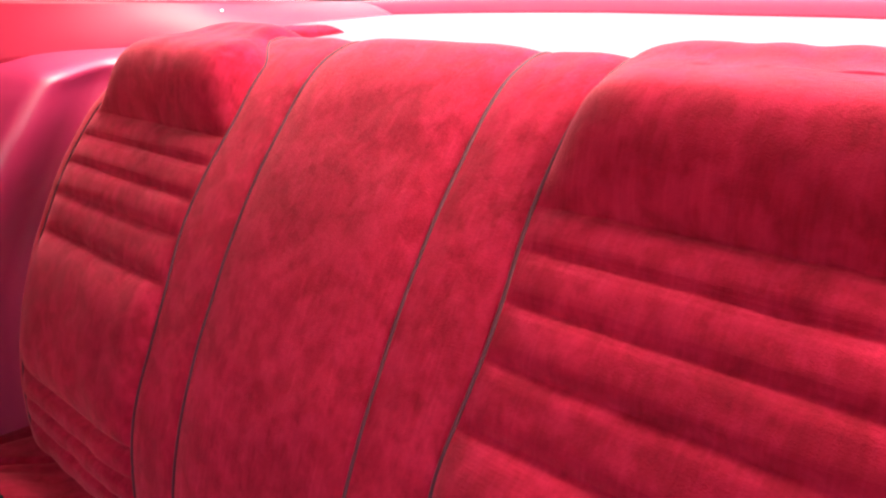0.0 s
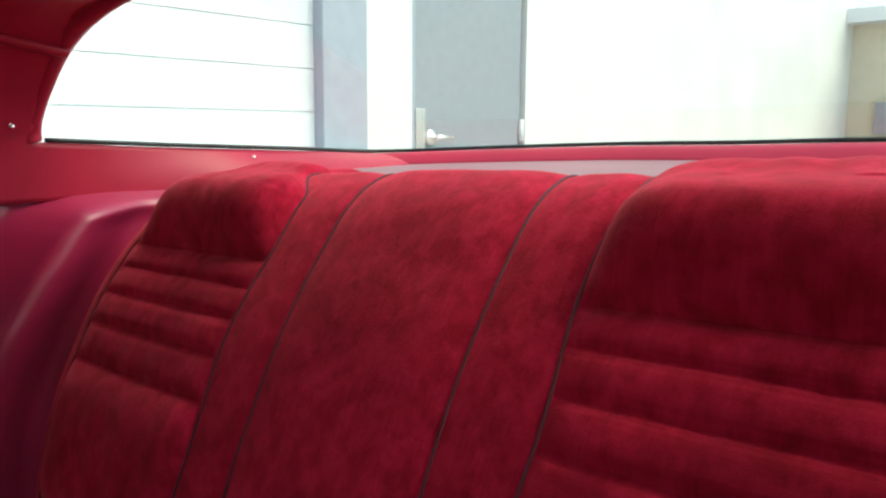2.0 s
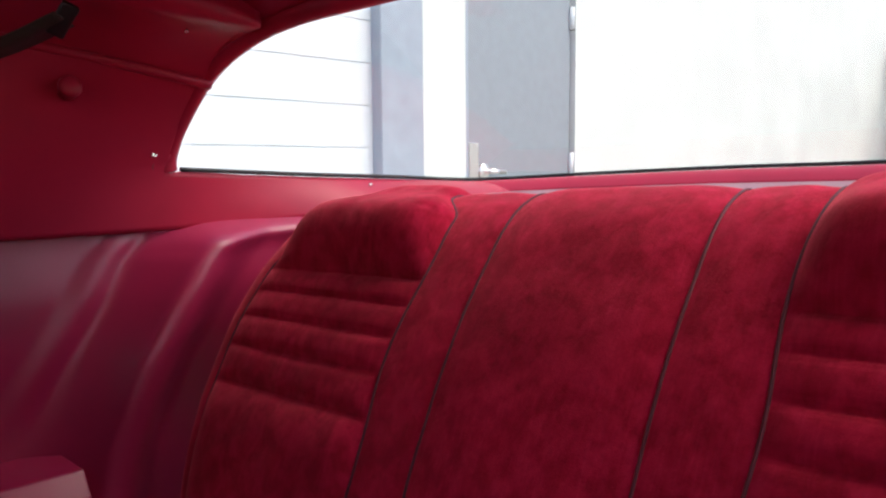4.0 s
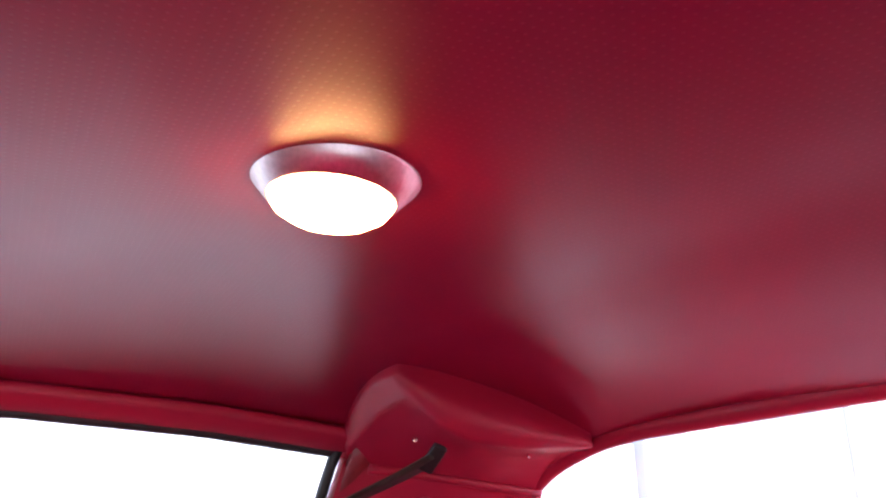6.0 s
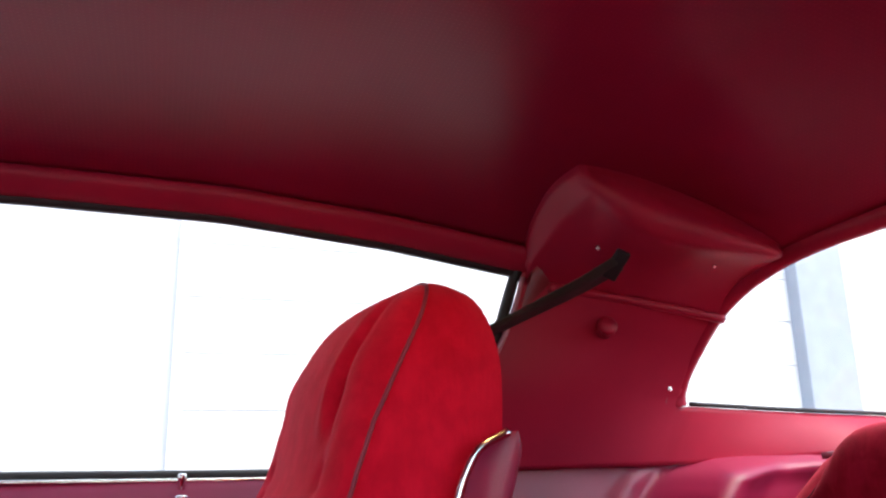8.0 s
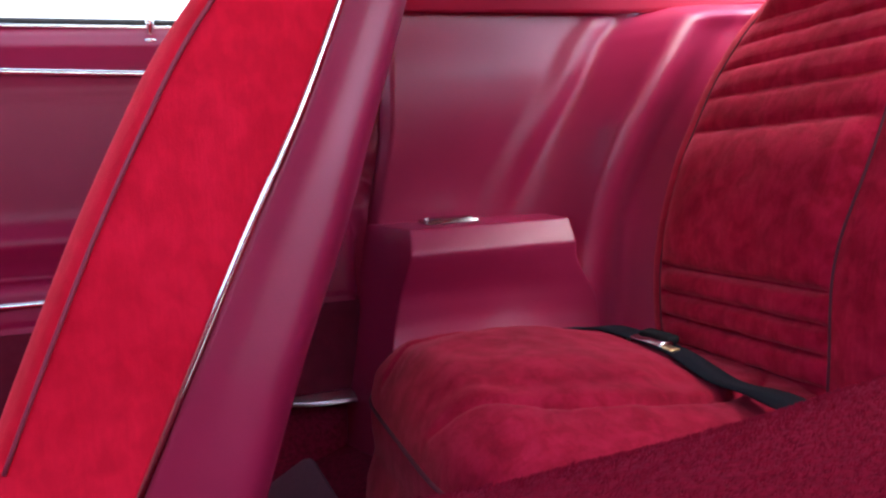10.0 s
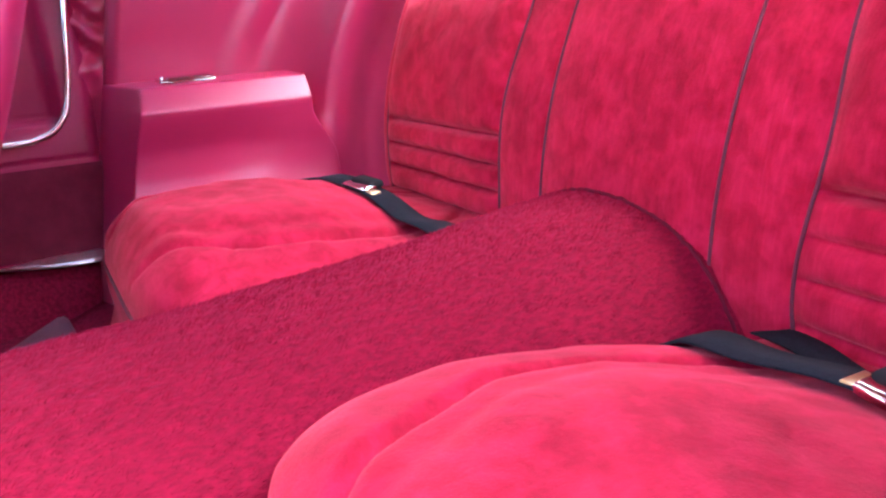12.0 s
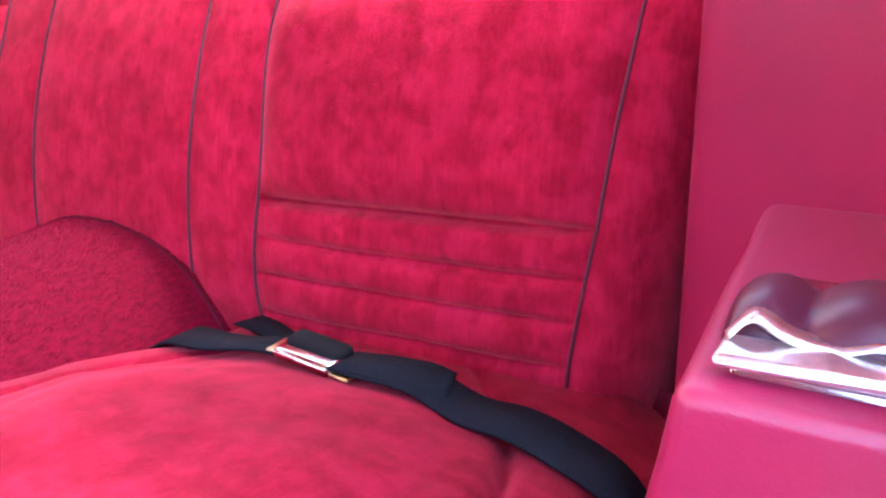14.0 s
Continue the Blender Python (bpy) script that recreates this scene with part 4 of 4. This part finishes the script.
def mat_at(u, v):
    """A skewed mat with one soft corner towards the seat."""
    r = 0.10
    a, b = max(0, 1 - u / r), max(0, 1 - v / r)
    k = max(a, b) / max(1e-6, math.hypot(a, b)) if a > 0 and b > 0 else 1
    uu, vv = r * (1 - a * k) if a > 0 else u, r * (1 - b * k) if b > 0 else v
    x, y = -0.708 + 0.40 * uu + 0.27 * vv, 0.418 + 0.03 * uu - 0.27 * vv
    rim = 0.004 * bell(min(uu, vv) - 0.02, 0.016)
    return Vector((x, y, 0.362 - 0.034 * vv + rim - 0.004 * uu))


mat_ob = part("floor_mat", sheet(mat_at, 60, 60), MAT, solid=-0.008)
tagged(mat_ob, "plum rubber floor mat on the red carpet", "floor mat")

# ================= door =================
def door_x(z):
    return lerp(z, (0.44, -0.722), (0.60, -0.740), (0.72, -0.750), (0.90, -0.770), (0.945, -0.780), (0.968, -0.788), (0.985, -0.806), (1.0, -0.828))


door = thing("car_door", "closed car door with a dark red moulded vinyl inner panel", "car door", at=(-0.80, -0.1, 0.44))


def door_at(u, v):
    y, z = -0.75 + 1.275 * u, 0.445 + 0.558 * v
    x = door_x(z)
    inside = step(0.640, 0.652, z) * (1 - step(0.885, 0.900, z)) * (1 - step(0.455, 0.470, y + 0.05 * (z - 0.64)))
    x += (-0.768 - 0.010 * (z - 0.64) - x) * inside
    for g in (0.890, 0.897, 0.904):
        x -= 0.003 * bell(z - g, 0.002)
    for g in (0.640, 0.646, 0.652):
        x -= 0.003 * bell(z - g, 0.002) * (y < 0.46)
    x += 0.016 * bell(z - 0.700, 0.022) * (1 - step(0.30, 0.36, y)) - 0.004 * bell(z - 0.589, 0.004)
    x -= 0.03 * step(0.500, 0.525, y)
    return Vector((x, y, z))


part("kick_panel", sheet(lambda u, v: Vector((door_x(0.448 + 0.134 * v) + 0.006 * (1 - abs(2 * v - 1) ** 6), -0.75 + 1.262 * u, 0.448 + 0.134 * v)), 60, 20), KICK, door, "dark maroon vinyl along the door's foot")
part("inner_panel", sheet(door_at, 150, 150), DOOR_VINYL, door, solid=0.01)
loop = smooth_line([(-0.772, -0.72, 0.950), (-0.773, -0.3, 0.944), (-0.771, 0.2, 0.927), (-0.769, 0.40, 0.921), (-0.766, 0.478, 0.911), (-0.760, 0.502, 0.878), (-0.750, 0.497, 0.80), (-0.741, 0.482, 0.69),
                    (-0.737, 0.466, 0.648), (-0.736, 0.432, 0.626), (-0.736, 0.36, 0.621), (-0.736, 0.0, 0.621), (-0.736, -0.72, 0.622)], 200)
part("chrome_trim", tube(loop, 0.0050, 8), CHROME, door, "thin bright chrome trim round the panel")
sill = [Vector((-0.822, -0.75 + 1.28 * k / 40, 1.012 - 0.020 * k / 40)) for k in range(41)]
part("sill_strip", tube(sill, 0.0035, 6), CHROME, door, "thin bright strip along the window sill")
part("rubber_strip", tube([p + Vector((-0.012, 0, 0.006)) for p in sill], 0.008, 6), BLACK_RUBBER, door, "black rubber window seal")
lm = pose(-0.808, 0.244, 0.974, 0, -6, 0)
lock = part("lock_button", turned([(0.0042, 0.0), (0.0042, 0.022), (0.0062, 0.024), (0.0066, 0.029), (0.005, 0.032), (0.001, 0.0325)], lm, 18), CHROME, door, "chrome lock button")
part("collar", turned([(0.0145, -0.003), (0.0145, 0.001), (0.010, 0.0035), (0.005, 0.0035)], lm, 24), CHROME, lock)
glass = part("window_pane", sheet(lambda u, v: Vector((-0.838 + 0.19 * v ** 1.3, -0.73 + (1.27 + 0.13 * v) * u, 0.99 + 0.31 * v)), 10, 10), GLASS, door)
glass.visible_shadow = False

# the other door, unseen; added ajar to hold back light from the right
ajar = Matrix.Translation((0.80, -0.75, 0)) @ Matrix.Rotation(radians(-18), 4, "Z") @ Matrix.Translation((-0.80, 0.75, 0)) @ Matrix.Diagonal((-1, 1, 1, 1))
blocking_door = thing("car_door", "unseen car door added ajar to block light, dark red vinyl inside", "car door", at=(0.80, -0.75, 0.44))
bm = sheet(door_at, 40, 60)
bmesh.ops.transform(bm, matrix=ajar, verts=bm.verts)
bmesh.ops.reverse_faces(bm, faces=bm.faces)
part("inner_panel", bm, DOOR_VINYL, blocking_door, solid=-0.03)
bm = box((-0.90, -0.75, 0.30), (-0.845, 0.53, 0.99))
bmesh.ops.transform(bm, matrix=ajar, verts=bm.verts)
bmesh.ops.reverse_faces(bm, faces=bm.faces)
part("outer_skin", bm, PAINT, blocking_door, "painted outer door skin", bevel=0.01)

# gathered vinyl between door and side panel
def gaiter_at(u, v):
    z = 0.585 + 0.42 * v
    y = front_y(z) - 0.050 + 0.054 * u
    fold = math.sin(34 * v + 3.0 * math.sin(u * 2.4 + v * 11)) + 0.7 * noise.noise(Vector((u * 3, v * 19, 2.0))) + 0.4 * math.sin(71 * v - 4 * u)
    return Vector((-0.766 + 0.012 * u + 0.0085 * fold * math.sin(math.pi * min(1, 0.12 + 0.88 * u)) , y, z))


gather = part("door_gaiter", sheet(gaiter_at, 16, 200), VINYL, solid=0.003)
tagged(gather, "puckered red vinyl weather flap behind the door", "door seal", kind="structure")
sill_profile = smooth_line([(-0.80, 0, 0.440), (-0.750, 0, 0.436), (-0.728, 0, 0.428), (-0.716, 0, 0.400), (-0.706, 0, 0.360), (-0.690, 0, 0.325)], 24)
sillp = part("door_sill", sheet(lambda u, v: sill_profile[round(v * 24)] + Vector((0.006 * noise.noise(Vector((u * 9, v * 3, 4))), -0.75 + 1.30 * u, 0)), 80, 24, True), CARPET, solid=0.02)
tagged(sillp, "carpeted door sill", "door sill", kind="structure")
scuff = part("scuff_plate", sheet(lambda u, v: Vector((-0.755 + 0.070 * v * (0.30 + 0.70 * step(0.84, 0.97, u)), -0.70 + 1.19 * u, 0.452 - 0.012 * v)), 50, 6), ALU, solid=0.003)
tagged(scuff, "bright metal scuff plate on the door sill", "scuff plate")

# ================= dome lamp =================
lamp_at = (0.018, 0.428)
lz = roof_z(0.0, 0.428)
lampm = Matrix.Translation((lamp_at[0], lamp_at[1], lz + 0.002)) @ Vector((0.0, -0.10, -1)).to_track_quat("Z", "Y").to_matrix().to_4x4()
lamp = thing("dome_lamp", "round lit dome lamp with a ribbed metal bezel on the headliner", "dome lamp", at=(*lamp_at, lz))
part("bezel", turned([(0.0545, -0.004), (0.0550, 0.001), (0.0535, 0.0035), (0.0420, 0.0165), (0.0400, 0.0175), (0.0390, 0.014)], lampm, 72), BEZEL, lamp, "polished metal bezel")
part("lens", turned([(0.0395, 0.012), (0.0392, 0.018), (0.0355, 0.0235), (0.0275, 0.0285), (0.015, 0.0318), (0.0005, 0.0328)], lampm, 56), LAMP_GLOW, lamp, "glowing warm white lens")

# ================= closing body, seen from nowhere inside =================


def wall(name, lo, hi, label):
    ob = part(name, box(lo, hi), PAINT, smooth=False)
    return tagged(ob, label, "car body", kind="structure")


wall("wall_west", (-0.98, -0.80, 0.22), (-0.93, 2.05, 0.93), "plain painted car side below the windows")
wall("wall_east", (0.86, 0.62, 0.22), (0.91, 2.05, 0.93), "plain painted car side below the windows")
# unseen south wall, taller than the sides to block low light from ahead
wall("wall_south", (-0.93, -0.80, 0.22), (0.86, -0.75, 1.02), "plain unseen bulkhead ahead of the front seats, raised to block light")
wall("wall_north", (-0.93, 2.0, 0.22), (0.86, 2.05, 1.03), "plain boot wall behind the shelf")
wall("underbody", (-0.93, -0.80, 0.20), (0.86, 2.0, 0.26), "plain underside of the car")
for s in (-1, 1):
    b = part("body_shoulder", sheet(lambda u, v: Vector((s * (0.745 + 0.195 * v), 0.56 + 1.3 * u, 0.99 - 0.06 * v)), 12, 4), PAINT, solid=0.01)
    tagged(b, "painted car shoulder outside the pillar", "car body", kind="structure")
    pq = part("body_pillar", sheet(lambda u, v: Vector((s * (0.70 - 0.11 * v + 0.04 * (1 - v)), 0.62 + 0.09 * v + (0.33 - 0.08 * v) * u, 0.97 + 0.34 * v)), 8, 8), PAINT, solid=0.012)
    tagged(pq, "painted outer pillar skin", "car body", kind="structure")
roof = part("roof_skin", sheet(lambda u, v: ceiling_at(u, v) + Vector(((2 * u - 1) * 0.07, 0.03 * v, 0.045)), 30, 30), PAINT, solid=0.01)
tagged(roof, "painted steel roof skin", "car body", kind="structure")

# ================= outside =================
STUCCO = plain("pale_stucco", (0.71, 0.71, 0.675), 0.9, 0, 1.7, 0.07, 0.3)
SIDING = plain("white_painted_steel", (0.72, 0.73, 0.75), 0.55, 0, 6, 0.03)
BLUEWALL = plain("white_render", (0.60, 0.62, 0.645), 0.85, 0, 5, 0.04, 0.1)
GREY = plain("grey_door_paint", (0.27, 0.30, 0.33), 0.5, 0, 20, 0.05)
GREYPOST = plain("grey_jamb_paint", (0.34, 0.38, 0.44), 0.55, 0, 14, 0.06)
CONCRETE = plain("pale_concrete", (0.40, 0.39, 0.37), 0.9, 0, 80, 0.3, 0.5)
BEIGE = plain("beige_render", (0.62, 0.56, 0.42), 0.9, 0, 12, 0.06, 0.2)
ground = part("ground", sheet(lambda u, v: Vector((-400 + 800 * u, -400 + 800 * v, 0)), 8, 8), CONCRETE)
tagged(ground, "pale grey concrete yard", "ground", kind="structure")
WX = -2.60
w1 = part("wall_side", box((WX - 0.25, -8, 0), (WX, 0.235, 5.0)), BLUEWALL, smooth=False)
tagged(w1, "smooth white rendered building wall", "wall", kind="structure")
w2 = part("wall_rear", box((WX - 0.25, 3.31, 0), (WX, 3.68, 5.0)), STUCCO, smooth=False)
tagged(w2, "pale stucco wall beside the grey door", "wall", kind="structure")
w3 = part("wall_long", box((WX - 0.25, 4.72, 0), (WX, 11.5, 5.0)), STUCCO, smooth=False)
tagged(w3, "pale stained stucco building wall", "wall", kind="structure")
w4 = part("wall_top", box((WX - 0.25, 0.235, 2.75), (WX, 3.31, 5.0)), STUCCO, smooth=False)
w5 = part("wall_lintel", box((WX - 0.25, 3.68, 2.32), (WX, 4.72, 5.0)), STUCCO, smooth=False)
for w in (w4, w5):
    tagged(w, "pale stucco wall above the opening", "wall", kind="structure")
corner = part("corner_trim", box((WX - 0.02, 0.222, 0), (WX + 0.03, 0.262, 3.2)), SIDING, smooth=False, bevel=0.004)
tagged(corner, "narrow white corner strip on the wall", "trim strip", kind="structure")
post = part("door_jamb", box((WX - 0.05, 3.02, 0), (WX + 0.05, 3.31, 4.0)), GREYPOST, smooth=False, bevel=0.008)
tagged(post, "broad grey jamb beside the garage door", "jamb", kind="structure")
garage = thing("garage_door", "closed white ribbed steel garage door", "garage door", at=(WX, 1.8, 0))
strip_me = None
for k in range(26):
    z0 = 0.060 + 0.1035 * k
    if strip_me is None:
        bm = box((-0.020, 0.25, 0.0), (0.0, 3.03, 0.1015))
        bmesh.ops.bevel(bm, geom=[e for e in bm.edges if abs(e.verts[0].co.x) < 1e-6 and abs(e.verts[1].co.x) < 1e-6], offset=0.003, segments=2)
        strip_me = bpy.data.meshes.new("slat")
        bm.to_mesh(strip_me)
        bm.free()
        strip_me.materials.append(SIDING)
    sl = new("slat", strip_me)
    sl.parent = garage
    sl.matrix_parent_inverse = Matrix.Translation(garage.location).inverted()
    sl.location = (WX - 0.022, 0, z0 + (0.0035 if k % 2 else 0.0))
part("backing", box((WX - 0.10, 0.25, 0.0), (WX - 0.030, 3.03, 2.75)), SIDING, garage, smooth=False)
gd = thing("entry_door", "closed plain grey steel entry door with a lever handle", "door", at=(WX, 4.6, 0))
part("leaf", box((WX - 0.08, 3.715, 0.02), (WX - 0.03, 4.70, 2.30)), GREY, gd, smooth=False, bevel=0.003)
fr = part("frame", box((WX - 0.10, 3.68, 0), (WX - 0.01, 3.714, 2.32)), GREYPOST, gd, smooth=False)
plate = part("lock_plate", box((WX - 0.03, 3.725, 0.93), (WX - 0.012, 3.80, 1.235)), ALU, gd, "bright metal lock plate", smooth=False, bevel=0.003)
part("rosette", turned([(0.045, 0), (0.045, 0.012), (0.03, 0.02), (0.012, 0.022), (0.012, 0.05)], pose(WX - 0.02, 3.845, 1.075, 0, 90, 0), 24), ALU, plate)
part("lever", tube([Vector((WX + 0.03, 3.84, 1.075)), Vector((WX + 0.032, 3.90, 1.075)), Vector((WX + 0.03, 3.985, 1.068))], 0.014, 8), ALU, plate)
for zz in (2.045, 1.12, 0.25):
    part("hinge", tube([Vector((WX - 0.02, 4.705, zz - 0.07)), Vector((WX - 0.02, 4.705, zz + 0.07))], 0.018, 8), SIDING, gd)
far = part("wall_far", box((WX, 11.5, 0), (9, 11.8, 2.6)), BEIGE, smooth=False)
tagged(far, "beige rendered wall at the end of the yard", "wall", kind="structure")
gutter = part("roof_edge", box((WX, 11.2, 2.45), (9, 11.52, 2.62)), SIDING, smooth=False)
tagged(gutter, "pale roof edge over the far wall", "roof edge", kind="structure")
meter = thing("meter_box", "small grey meter box on the far wall", "meter box", at=(-2.0, 11.45, 1.2))
part("case", box((-2.25, 11.38, 1.10), (-1.95, 11.50, 1.50)), GREY, meter, bevel=0.01)
